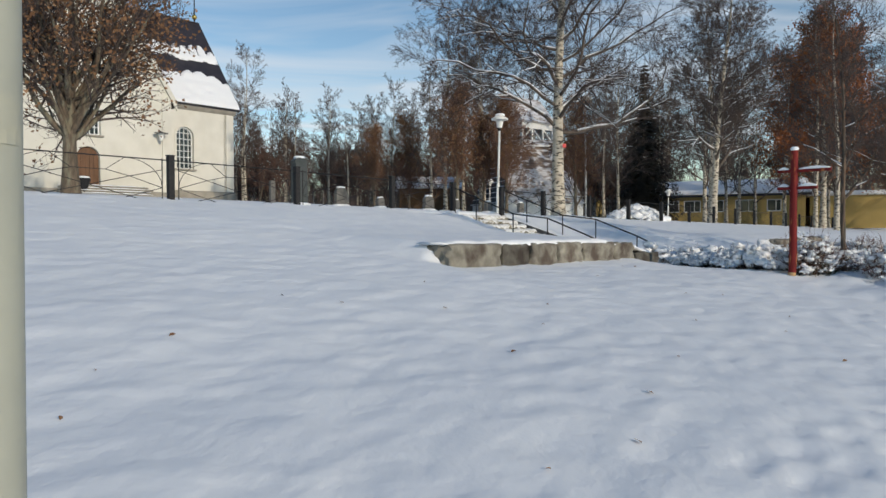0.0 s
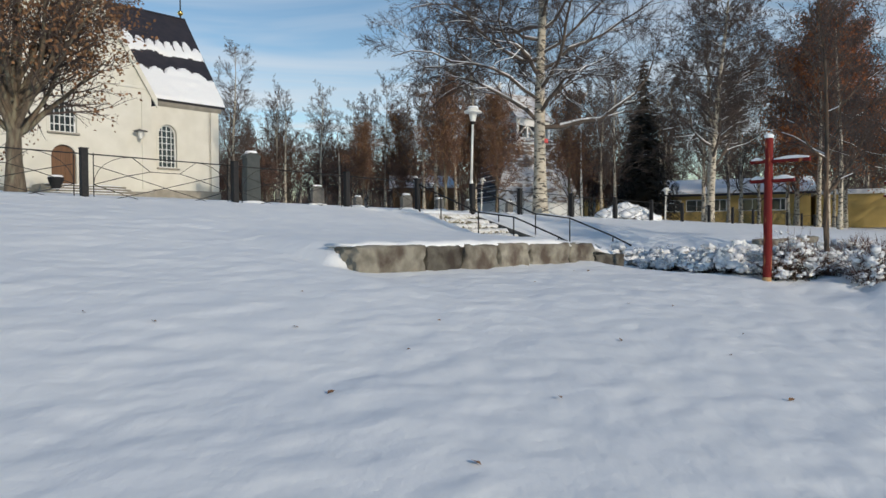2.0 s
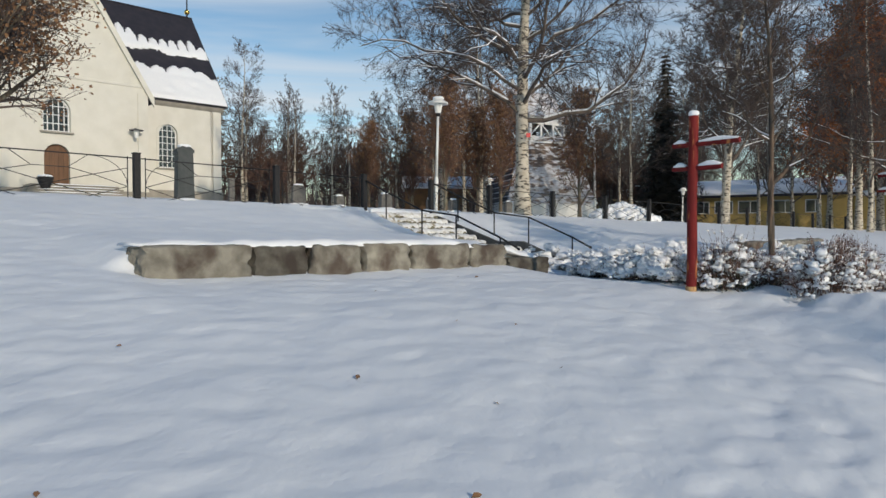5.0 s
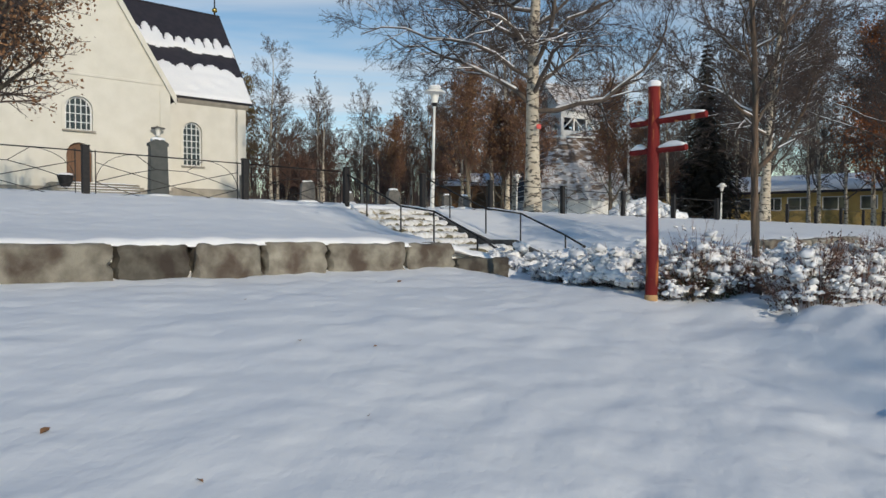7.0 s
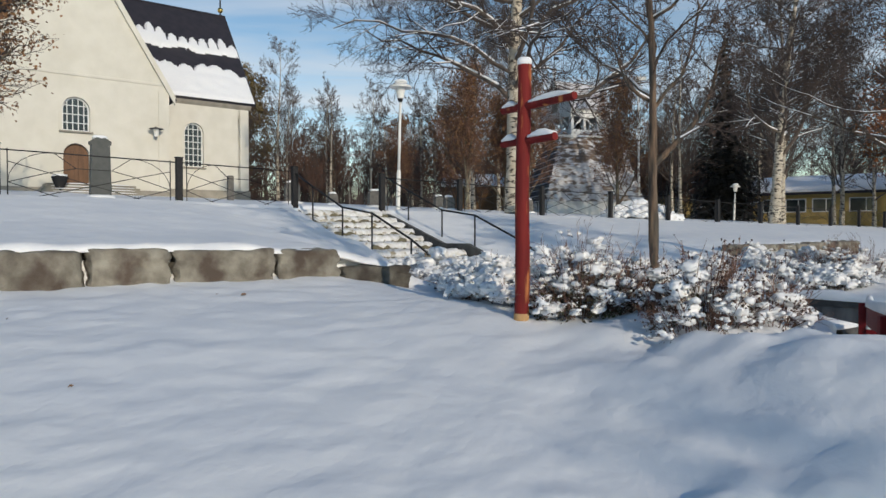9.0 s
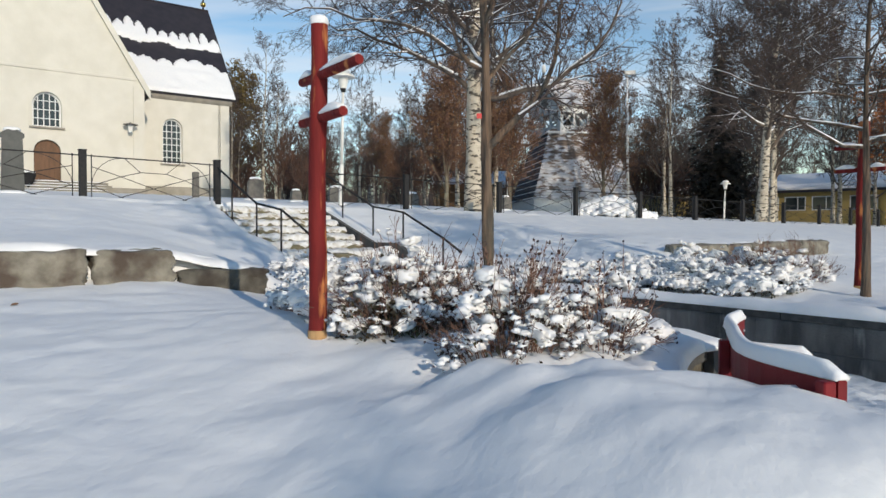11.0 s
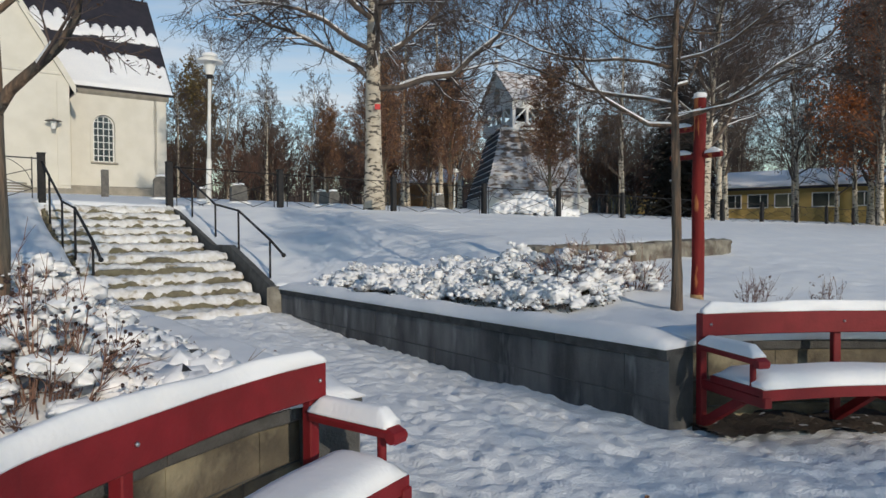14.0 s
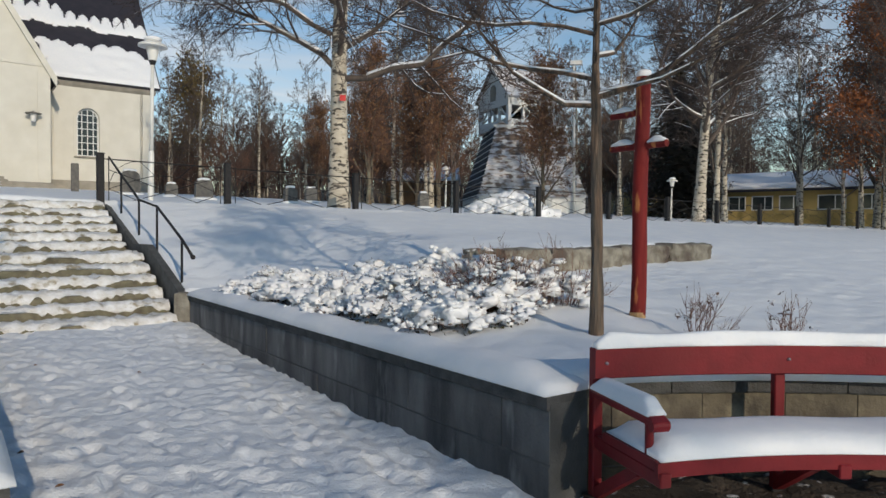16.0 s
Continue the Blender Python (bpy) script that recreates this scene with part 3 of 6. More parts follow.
def handrail(u, label):
    rail = thing("handrail", W(u, 0.0, 2.66), label, "handrail", "stair handrails")
    line = [(-0.38, 3.57), (0.74, 3.14), (2.13, 2.62), (3.32, 2.47), (4.68, 1.96), (5.18, 1.73)]
    part("top_rail", M().tube([W(u, d, z) for d, z in line], [0.021] * 6, 8), IRON, rail, smooth=True)
    for (d, z) in line[1:5]:
        part("post", M().tube([W(u, d, cheek_top(d) - 0.15), W(u, d, z)], [0.018, 0.018], 8), IRON, rail, smooth=True)
    part("knob", M().lump(W(u, 5.2, 1.72), (0.07, 0.07, 0.07), n=3, power=2.0, rough=0), IRON, rail, smooth=True)
    part("snow_line", snow_on(line_frames(W(u, 2.2, 2.64), W(u, 3.25, 2.50), 10), 0.035, 0.02, 3), SNOW_CAP, rail, smooth=True)
    return rail


handrail(0.27, "black iron tube handrail beside the snowy stairs")
handrail(-2.30, "black iron tube handrail beside the snowy stairs")


# ---- fence ----
fence = thing("fence", W(0, 0, 2.68), "black iron churchyard fence with square posts and crossed bars", "fence", kind="")
FR, FL = Vector((0.666, 0.745, 0)), Vector((-0.73, -0.684, 0))
right_posts = [Vector(p) for p in ((0.40, 19.90, 0), (2.11, 21.82, 0), (4.31, 24.21, 0), (6.51, 26.46, 0), (8.69, 28.78, 0), (10.93, 31.34, 0))]
right_posts += [right_posts[-1] + FR * (3.4 * k) for k in range(1, 11)]
left_posts = [Vector(p) for p in ((-1.25, 18.18, 0), (-3.02, 16.22, 0), (-5.21, 13.83, 0), (-7.42, 11.51, 0))]
left_posts += [left_posts[-1] + FL * (3.25 * k) for k in (1, 2, 3)]


def footing(p):
    u, d = to_local(p.x, p.y)
    return float(np.interp(u, [-20, -8, 0, 9, 40, 60], [2.82, 2.72, 2.61, 2.50, 2.27, 2.13]))


def fence_post(p):
    z = footing(p)
    m = M().box((p.x, p.y, z + 0.44), (0.13, 0.13, 1.12), Matrix.Rotation(math.atan2(FR.y, FR.x), 4, 'Z'), 0.008)
    post = part("post", m, IRON, fence)
    m = M().box((p.x, p.y, z + 1.005), (0.15, 0.15, 0.02), Matrix.Rotation(math.atan2(FR.y, FR.x), 4, 'Z'), 0.004)
    part("post_cap", m, IRON, post)


def fence_panel(a, b):
    za, zb = footing(a), footing(b)
    d = (b - a).normalized()
    a2, b2 = a + d * 0.07, b - d * 0.07
    L = (b2 - a2).length

    def P(s, h):
        return a2 + (b2 - a2) * s + Vector((0, 0, za + (zb - za) * s + h))
    m = M()
    for h in (0.03, 0.90):
        m.tube([P(0, h), P(1, h)], [0.013, 0.013], 5)
    for s in (0.035, 0.965):
        m.tube([P(s, 0.02), P(s, 0.93)], [0.011, 0.011], 5)
    a0, a1 = 0.035, 0.965

    def line(*pts):
        m.tube([P(a0 + (a1 - a0) * s, h) for s, h in pts], [0.008] * len(pts), 4)
    line((0.26, 0.90), (0.39, 0.63), (0.61, 0.63), (0.74, 0.90))
    for k in (0, 1):
        def F(s):
            return 1 - s if k else s
        line((F(0.39), 0.63), (F(0.23), 0.52), (F(0.0), 0.31))
        line((F(0.0), 0.69), (F(0.23), 0.52), (F(0.50), 0.31), (F(0.77), 0.11), (F(0.88), 0.03))
        line((F(0.0), 0.31), (F(0.23), 0.11), (F(0.33), 0.03))
        line(*[(F(0.26 * (1 - math.cos(w))), 0.31 + 0.59 * math.sin(w)) for w in (0, 0.26, 0.52, 0.79, 1.05, 1.31, 1.57)])
    part("panel", m, IRON, fence)


for p in right_posts + left_posts:
    fence_post(p)
for seq in (right_posts, left_posts):
    for a, b in zip(seq, seq[1:]):
        fence_panel(a, b)


# ---- path walls ----
def block_wall(name, pts, label, top=1.20, thick=0.30, courses=2, stone=BLOCK, ch=0.30):
    """Walls of stone blocks along a line of (point, outward) pairs, with a coping and snow."""
    wall = thing(name, (pts[0][0].x, pts[0][0].y, 0.6), label, "wall", kind="structure")
    dist = [0.0]
    for (p, _), (q, _) in zip(pts, pts[1:]):
        dist.append(dist[-1] + (q - p).length)

    def at(s):
        for i in range(len(pts) - 1):
            if s <= dist[i + 1] or i == len(pts) - 2:
                t = (s - dist[i]) / (dist[i + 1] - dist[i])
                return pts[i][0].lerp(pts[i + 1][0], t), pts[i][1].lerp(pts[i + 1][1], t).normalized()
    total = dist[-1]
    r = random.Random(len(pts) + int(total * 10))
    m = M().sweep([(at(total * i / 24)[0] - at(total * i / 24)[1] * (thick / 2), at(total * i / 24)[1], VZ) for i in range(25)], [(-thick / 2, 0.25), (thick / 2 - 0.007, 0.25), (thick / 2 - 0.007, top - 0.05), (-thick / 2, top - 0.05)])
    part("core", m, CHEEK, wall, "dark mortar")
    for c in range(courses):
        z1 = top - 0.08 - ch * c
        s = -0.45 * (c % 2)
        while s < total:
            L = r.uniform(0.75, 1.15) * (1.0 if ch > 0.25 else 0.55)
            s0, s1 = max(0.0, s) + 0.003, min(total, s + L) - 0.003
            if s1 - s0 > 0.06:
                fr = []
                for t in (0, 0.5, 1):
                    p, o = at(s0 + (s1 - s0) * t)
                    fr.append((p + o * r.uniform(-0.003, 0.004), o, VZ))
                m = M().sweep(fr, [(-thick + 0.02, z1 - ch + 0.005), (-0.006, z1 - ch + 0.005), (0.0, z1 - ch + 0.012), (0.0, z1 - 0.012), (-0.006, z1 - 0.004), (-thick + 0.02, z1 - 0.004)])
                part("block", m, stone, wall)
            s += L
    s = 0.0
    while s < total:
        L = r.uniform(0.8, 1.2)
        s0, s1 = s + 0.004, min(total, s + L) - 0.004
        if s1 - s0 > 0.05:
            fr = [(at(s0 + (s1 - s0) * t)[0], at(s0 + (s1 - s0) * t)[1], VZ) for t in (0, 0.5, 1)]
            m = M().sweep(fr, [(-thick, top - 0.08), (0.012, top - 0.08), (0.018, top - 0.07), (0.018, top - 0.012), (0.010, top), (-thick, top)])
            part("coping_stone", m, COPING, wall)
        s += L
    n = int(total / 0.12)
    fr = []
    for i in range(n + 1):
        p, o = at(total * i / n)
        fr.append((Vector((p.x, p.y, top)) - o * 0.17, o, VZ))
    part("snow_cap", snow_on(fr, 0.42, 0.10, 7), SNOW_CAP, wall, "thick rounded snow", smooth=True)
    return wall


def polar(side, r, deg, z=0.0):
    a = radians(deg)
    if side < 0:
        r = r + 0.09 * math.exp(-((deg - 52) / 9.0) ** 2)
        return W(-1.9 - (r - 1.37) * math.sin(a), 14.77 - (r - 1.37) * math.cos(a), z)
    return W(AXIS + r * math.sin(a), PLAZA_D - r * math.cos(a), z)


def inward(side, deg):
    a = radians(deg)
    return (VU * (-side * math.sin(a)) + VD * math.cos(a)).normalized()


def bare_strip(u, d):
    return path_z(d) + 0.035 + 0.05 * vnoise(u * 6, d * 6) + 0.03 * vnoise(u * 13, d * 13)


for side, nm in ((1, "wall_east"), (-1, "wall_west")):
    ins = VU * (-side)
    pts = [(W(AXIS + (1.36 - 0.025 * (d - 5.0) if side > 0 else -1.27), d), ins) for d in ((5.0, 8.5, 12.2) if side > 0 else (12.05, 8.5, 5.1))]
    block_wall(nm, pts, "low stone-block garden wall along the path, capped with snow")
    degs = [(16.4 if side > 0 else 11.0) + (3.25 if side > 0 else 4.6) * i for i in range(13)]
    arc = [(polar(side, 4.28, a), inward(side, a)) for a in degs]
    block_wall(nm + "_round", arc, "curved low stone-block wall behind the bench, capped with snow", courses=3, stone=BLOCK_WARM, ch=0.21)


# ---- benches ----
def bench(side, label):
    b = thing("curved_bench", polar(side, 3.9, 36, 0.58), label, "bench", "red benches round the seating place")
    A0, A1 = (20.2, 52.0) if side > 0 else (18.0, 64.0)

    def frames(r, z, a0, a1, n):
        return [(polar(side, r, a0 + (a1 - a0) * i / n, z), inward(side, a0 + (a1 - a0) * i / n), VZ) for i in range(n + 1)]
    e = 0.006
    board = [(-0.02, e), (-0.02 + e, 0), (0.02 - e, 0), (0.02, e), (0.02, 0.165 - e), (0.02 - e, 0.165), (-0.02 + e, 0.165), (-0.02, 0.165 - e)]
    part("backrest", M().sweep(frames(4.0, 1.29, A0, A1, 20), board), RED, b)
    hw = 0.24 if side > 0 else 0.19
    rs, re = 3.90 - hw, 3.90 - 2 * hw
    seat = [(-hw, e), (-hw + e, 0), (hw - e, 0), (hw, e), (hw, 0.045 - e), (hw - e, 0.045), (-hw + e, 0.045), (-hw, 0.045 - e)]
    part("seat", M().sweep(frames(rs, 0.985, A0, A1, 20), seat), RED, b)
    part("seat_edge", M().sweep(frames(re, 0.955, A0, A1, 20), [(-0.012, 0), (0.018, 0), (0.018, 0.07), (-0.012, 0.07)]), RED, b)
    snow_b = part("backrest_snow", snow_on(frames(4.0, 1.455, A0 + 0.1, A1 - 0.1, 80), 0.062, 0.072, 11 + side), SNOW_CAP, b, "soft snow cap", smooth=True)
    part("seat_snow", snow_on(frames(rs - 0.01, 1.03, A0 + 0.3, A1 - 0.2, 70), 2 * hw + 0.02, 0.085, 21 + side), SNOW_CAP, b, "thick rounded snow", smooth=True)
    for a in (A0 + 0.6, (A0 + A1) / 2, A1 - 0.6):
        o = inward(side, a)
        rot = Matrix((o, VZ.cross(o), VZ)).transposed().to_4x4()
        p = polar(side, 4.05, a)
        part("back_post", M().box((p.x, p.y, 1.0), (0.055, 0.058, 0.90), rot), RED, b)
        q = polar(side, rs + 0.04, a)
        part("seat_bearer", M().box((q.x, q.y, 0.945), (2 * hw + 0.14, 0.06, 0.07), rot), RED, b)
        lo, hi = polar(side, 4.02, a, 0.66), polar(side, rs - 0.06, a, 0.93)
        part("brace", M().sweep([(lo, o.cross(VZ), VZ), (hi, o.cross(VZ), VZ)], [(-0.025, -0.035), (0.025, -0.035), (0.025, 0.035), (-0.025, 0.035)]), RED, b)
        f = polar(side, 4.05, a)
        part("foot", M().box((f.x, f.y, 0.58), (0.10, 0.09, 0.10), rot), IRON, b)
        bolt = polar(side, 3.975, a + (0.35 if a < 44 else -0.35), 1.375)
        part("bolt", M().lump(bolt, (0.02, 0.02, 0.02), n=2, power=2, rough=0), STEEL, b, "steel bolt head", smooth=True)
    for a in (A0 + 0.6,):
        o = inward(side, a)
        r = o.cross(VZ)
        c0, c1 = polar(side, 4.02, a, 1.215), polar(side, re + 0.05, a, 1.205)
        arm = part("armrest", M().sweep([(c0, r, VZ), (c0.lerp(c1, 0.8), r, VZ), (c1, r, VZ), (c1 + o * 0.04 - VZ * 0.02, r, VZ)], [(-0.04, -0.025), (0.04, -0.025), (0.045, 0.0), (0.04, 0.02), (-0.04, 0.02), (-0.045, 0.0)]), RED, b)
        part("arm_nose", M().tube([c1 + o * 0.02 - r * 0.045 - VZ * 0.02, c1 + o * 0.02 + r * 0.045 - VZ * 0.02], [0.026, 0.026], 12), RED, arm)
        part("arm_post", M().tube([polar(side, re + 0.11, a, 1.02), polar(side, re + 0.11, a, 1.20)], [0.021, 0.021], 10), RED, b, smooth=True, sharp=40)
        fr = [(c0.lerp(c1, i / 26) + VZ * 0.02, r, VZ) for i in range(27)]
        part("armrest_snow", snow_on(fr, 0.105, 0.075, 31), SNOW_CAP, b, smooth=True)
    return b


bench(1, "curved red-painted wooden bench with armrest, deep snow on its seat")
bench(-1, "curved red-painted wooden bench with armrest, half drifted over with snow")


def under_bench(u, d):
    rr = np.hypot(u - AXIS, d - PLAZA_D)
    th = np.degrees(np.arctan2(u - AXIS, PLAZA_D - d))
    edge = 3.72 + 0.25 * vnoise(u * 3, d * 3)
    return (rr > edge) & (rr < 4.27) & (th > 20) & (th < 54)


soil = grid_mesh("bare_ground", np.arange(-0.2, 2.8, 0.05), np.arange(11.6, 14.6, 0.05), bare_strip, SOIL, under_bench)
tagged(soil, "dark bare soil with crumbs of snow under the bench", "soil", kind="structure")

# ---- log poles with two cross arms ----
def log_pole(u, d, label, arms, lean=0.0, thick=0.066):
    p = GW(u, d)
    z0 = 1.27
    ob = thing("red_log_pole", (p.x, p.y, z0), label, "pole", "red log poles with cross arms")
    r = random.Random(int(d * 100))
    pts, rad = [], []
    for i in range(12):
        h = -0.25 + 2.49 * i / 11
        pts.append(Vector((p.x + lean * h + 0.006 * math.sin(h * 4), p.y + 0.005 * math.cos(h * 3), z0 + h)))
        rad.append(thick - 0.007 * max(h, 0) / 2.2 + r.uniform(-0.002, 0.002))
    part("log", M().tube(pts, rad, 14), RED_LOG, ob, "red paint worn to the wood", smooth=True, sharp=50)
    part("worn_base", M().tube([pts[1] + VZ * 0.0, pts[1] + VZ * 0.10], [thick + 0.003, thick + 0.002], 14, cap=False), BARE_WOOD, ob, smooth=True)
    top = pts[-1]
    part("snow_hat", M().lump(top + VZ * 0.025, (thick * 1.95, thick * 1.95, 0.09), seed=3, n=4, power=2.5, rough=0.1), SNOW_CAP, ob, smooth=True)
    for h, a, b in arms:
        c = Vector((p.x + lean * h, p.y, z0 + h))
        arm = part("arm", M().tube([c + VD * a, c + VD * (a + (b - a) * 0.5), c + VD * b], [0.034, 0.036, 0.034], 10), RED_LOG, ob, smooth=True, sharp=50)
        for s0, s1 in ((a + 0.02, -0.085), (0.085, b - 0.01)):
            if s1 - s0 > 0.08:
                m = snow_on(line_frames(c + VD * s0 + VZ * 0.022, c + VD * s1 + VZ * 0.022, 8), 0.075, 0.05, 4 + h)
                part("arm_snow", m, SNOW_CAP, arm, smooth=True)
    return ob


log_pole(-4.98, 10.38, "red-painted log pole with two short snowy cross arms", [(1.88, -0.27, 0.59), (1.58, -0.27, 0.38)], 0.010)
log_pole(2.65, 10.78, "red-painted log pole with snowy cross arms behind the bench", [(1.92, -0.35, 0.04), (1.61, -0.35, 0.27)], 0.012, 0.071)

# ---- boulder terraces ----
rng = random.Random(12)
for side, joints in ((-1, (9.6, 8.33, 7.57, 6.80, 5.99, 4.86, 4.04, 3.05)), (1, (4.5, 5.92, 6.9, 7.72, 9.24, 10.74))):
    spans = list(zip(joints, joints[1:]))
    row = thing("boulder_terrace", W(AXIS + side * 6.5, 7.2, 1.5), "row of rough granite blocks holding the snowy lawn", "stone wall", "boulder terraces")
    for k, (s0, s1) in enumerate(spans):
        L, h = abs(s1 - s0), (0.35 if side > 0 else 0.37 if k < 5 else 0.32 if k == 5 else 0.23) + rng.uniform(-0.02, 0.03)
        u = AXIS + side * (s0 + s1) / 2
        d = float(rock_d(u)) + rng.uniform(-0.03, 0.03)
        ang = math.atan2(UY, UX) + (side * 0.08 if side > 0 else -0.024) + rng.uniform(-0.04, 0.04)
        low = float(ground(u, d + 0.45, False))
        m = M().lump(W(u, d, low + h / 2 - 0.04), (L - 0.05, 0.52, h + 0.10), seed=k * 2 + side * 5 + 9, n=15, power=14, rough=0.12, freq=2.6, m=Matrix.Rotation(ang, 4, 'Z'))
        part("boulder", m, GRANITE, row, smooth=True, sharp=35)
    lo, hi = AXIS + side * joints[0], AXIS + side * joints[-1]
    fr = []
    n = 60
    for i in range(n + 1):
        u = lo + (hi - lo) * i / n
        d = float(rock_d(u))
        z = float(ground(u, d + 0.45, False)) + (float(np.interp(abs(u - AXIS), [3.05, 4.0, 4.9, 5.2], [0.20, 0.26, 0.32, 0.355])) if side < 0 else 0.19) + 0.02 * noise.noise(Vector((i * 0.4, 1, 2)))
        fr.append((W(u, d - (0.10 if side < 0 else 0.24), z - (0.0 if side < 0 else 0.03)), VD, VZ))
    if side < 0:
        part("snow_blanket", snow_on(fr, 0.62 if side < 0 else 0.5, 0.09 if side < 0 else 0.07, 2), SNOW_CAP, row, "snow lying over the stones", smooth=True)


# ---- church ----
from mathutils import geometry


def slab(m, outer, holes, put, thick):
    """A wall of that outline with holes right through it. put(a, b, c): across, up, inward."""
    loops = [outer] + holes
    flat = [Vector((a, b, 0)) for lp in loops for a, b in lp]
    tris = geometry.tessellate_polygon([[Vector((a, b, 0)) for a, b in lp] for lp in loops])
    n, base = len(flat), len(m.v)
    m.v += [put(p.x, p.y, 0.0) for p in flat] + [put(p.x, p.y, thick) for p in flat]
    for t in tris:
        a, b, c = flat[t[0]], flat[t[1]], flat[t[2]]
        if (b - a).cross(c - a).z < 0:
            t = t[::-1]
        m.f.append(tuple(base + i for i in t))
        m.f.append(tuple(base + n + i for i in reversed(t)))
    k = base
    for lp in loops:
        L = len(lp)
        area = sum(lp[i][0] * lp[(i + 1) % L][1] - lp[(i + 1) % L][0] * lp[i][1] for i in range(L))
        outerloop = lp is outer
        for i in range(L):
            j = (i + 1) % L
            q = (k + j, k + i, k + i + n, k + j + n)
            m.f.append(q if (area > 0) == outerloop else q[::-1])
        k += L
    return m


def arch(cx, z0, w, z1, n=8):
    """A round-headed opening's outline."""
    r = w / 2
    pts = [(cx - r, z0), (cx + r, z0)]
    for i in range(n + 1):
        a = math.pi * i / n
        pts.append((cx + r * math.cos(a), z1 - r + r * math.sin(a)))
    return pts


def front(dd):
    return lambda a, b, c: W(a, dd - c, b)


church = thing("church", W(0, -31, 4.4), "whitewashed stone church with a steep dark roof patched with snow", "church")
BASE, NAVE_EAVE, RIDGE = 3.6, 11.55, 19.35
nave_hole, door_hole, win_hole = arch(5.2, 6.75, 1.28, 9.78), arch(-2.42, 5.0, 1.36, 7.45), arch(-2.42, 8.15, 1.46, 10.15)
part("nave_wall", slab(M(), [(-22, BASE), (9.05, BASE), (9.05, NAVE_EAVE), (-22, NAVE_EAVE)], [nave_hole], front(-33.0), 0.8), PLASTER, church, "whitewashed plaster")
m = slab(M(), [(33.0, BASE), (45.0, BASE), (45.0, NAVE_EAVE), (39.0, RIDGE - 0.25), (33.0, NAVE_EAVE)], [], lambda a, b, c: W(9.05 - c, -a, b), 0.8)
part("end_wall", m, PLASTER, church)
part("back_wall", slab(M(), [(-22, BASE), (9.05, BASE), (9.05, NAVE_EAVE), (-22, NAVE_EAVE)], [], front(-44.2), 0.8), PLASTER, church)
part("transept_wall", slab(M(), [(-7.6, BASE), (2.8, BASE), (2.8, 11.1), (-2.4, 20.0), (-7.6, 11.1)], [door_hole, win_hole], front(-30.0), 0.8), PLASTER, church, "whitewashed gable wall")
for u in (2.8, -6.8):
    m = slab(M(), [(30.8, BASE), (33.0, BASE), (33.0, 11.1), (30.8, 11.1)], [], lambda a, b, c, u=u: W(u - c, -a, b), 0.8)
    part("transept_side", m, PLASTER, church)
m = M().sweep([(W(-22, -32.93), VD, VZ), (W(9.12, -32.93), VD, VZ)], [(0, BASE), (0.06, BASE), (0.06, 5.15), (0, 5.22)])
part("plinth", m, PLINTH, church, "grey stone footing")
m = M().sweep([(W(-7.7, -29.93), VD, VZ), (W(2.88, -29.93), VD, VZ)], [(0, BASE), (0.06, BASE), (0.06, 4.75), (0, 4.82)])
part("plinth", m, PLINTH, church)
for u in (9.05 - 0.35, 2.8 - 0.35, 3.6):
    dd = -29.99 if u < 3 else -32.99
    m = M().sweep([(W(u - 0.3, dd), VD, VZ), (W(u + 0.3, dd), VD, VZ)], [(0, 5.0), (0.06, 5.0), (0.06, 11.0), (0, 11.0)])
    part("pilaster", m, PLASTER, church)
m = M().sweep([(W(-6.8, -29.99), VD, VZ), (W(2.4, -29.99), VD, VZ)], [(0, 11.35), (0.05, 11.38), (0.05, 11.50), (0, 11.53)])
part("cornice", m, PLASTER, church)
m = M().sweep([(W(3.2, -32.99), VD, VZ), (W(9.2, -32.99), VD, VZ)], [(0, 11.0), (0.12, 11.15), (0.22, 11.40), (0.22, 11.52), (0, 11.52)])
part("eave_moulding", m, PLINTH, church)

# roofs: (across the slope) planes with thickness


def nave_roof(u, s, lift=0.0):
    """A point on the nave's near slope: s from eave (0) to ridge (1)."""
    p = W(u, -32.62 - s * 6.38, 11.45 + s * (RIDGE + 0.05 - 11.45))
    nrm = (VD * (RIDGE + 0.05 - 11.45) + VZ * 6.38).normalized()
    return p + nrm * lift


def roof_plane(a, b, c, d, thick, name, parent, material):
    nrm = (b - a).cross(d - a).normalized()
    m = M().poly([a, b, c, d, a - nrm * thick, b - nrm * thick, c - nrm * thick, d - nrm * thick], [(0, 1, 2, 3), (7, 6, 5, 4), (0, 4, 5, 1), (1, 5, 6, 2), (2, 6, 7, 3), (3, 7, 4, 0)])
    return part(name, m, material, parent)


nroof = roof_plane(nave_roof(-22, 0), nave_roof(9.45, 0), nave_roof(9.45, 1), nave_roof(-22, 1), 0.22, "nave_roof", church, ROOF)
roof_plane(W(9.45, -45.38, 11.45), W(-22, -45.38, 11.45), W(-22, -39.0, RIDGE + 0.05), W(9.45, -39.0, RIDGE + 0.05), 0.22, "nave_roof", church, ROOF)
T_APEX = 20.25
roof_plane(W(3.25, -29.92, 10.55), W(3.25, -36.5, 10.55), W(-2.4, -36.5, T_APEX), W(-2.4, -29.92, T_APEX), 0.22, "transept_roof", church, ROOF)
roof_plane(W(-8.05, -36.5, 10.55), W(-8.05, -29.92, 10.55), W(-2.4, -29.92, T_APEX), W(-2.4, -36.5, T_APEX), 0.22, "transept_roof", church, ROOF)
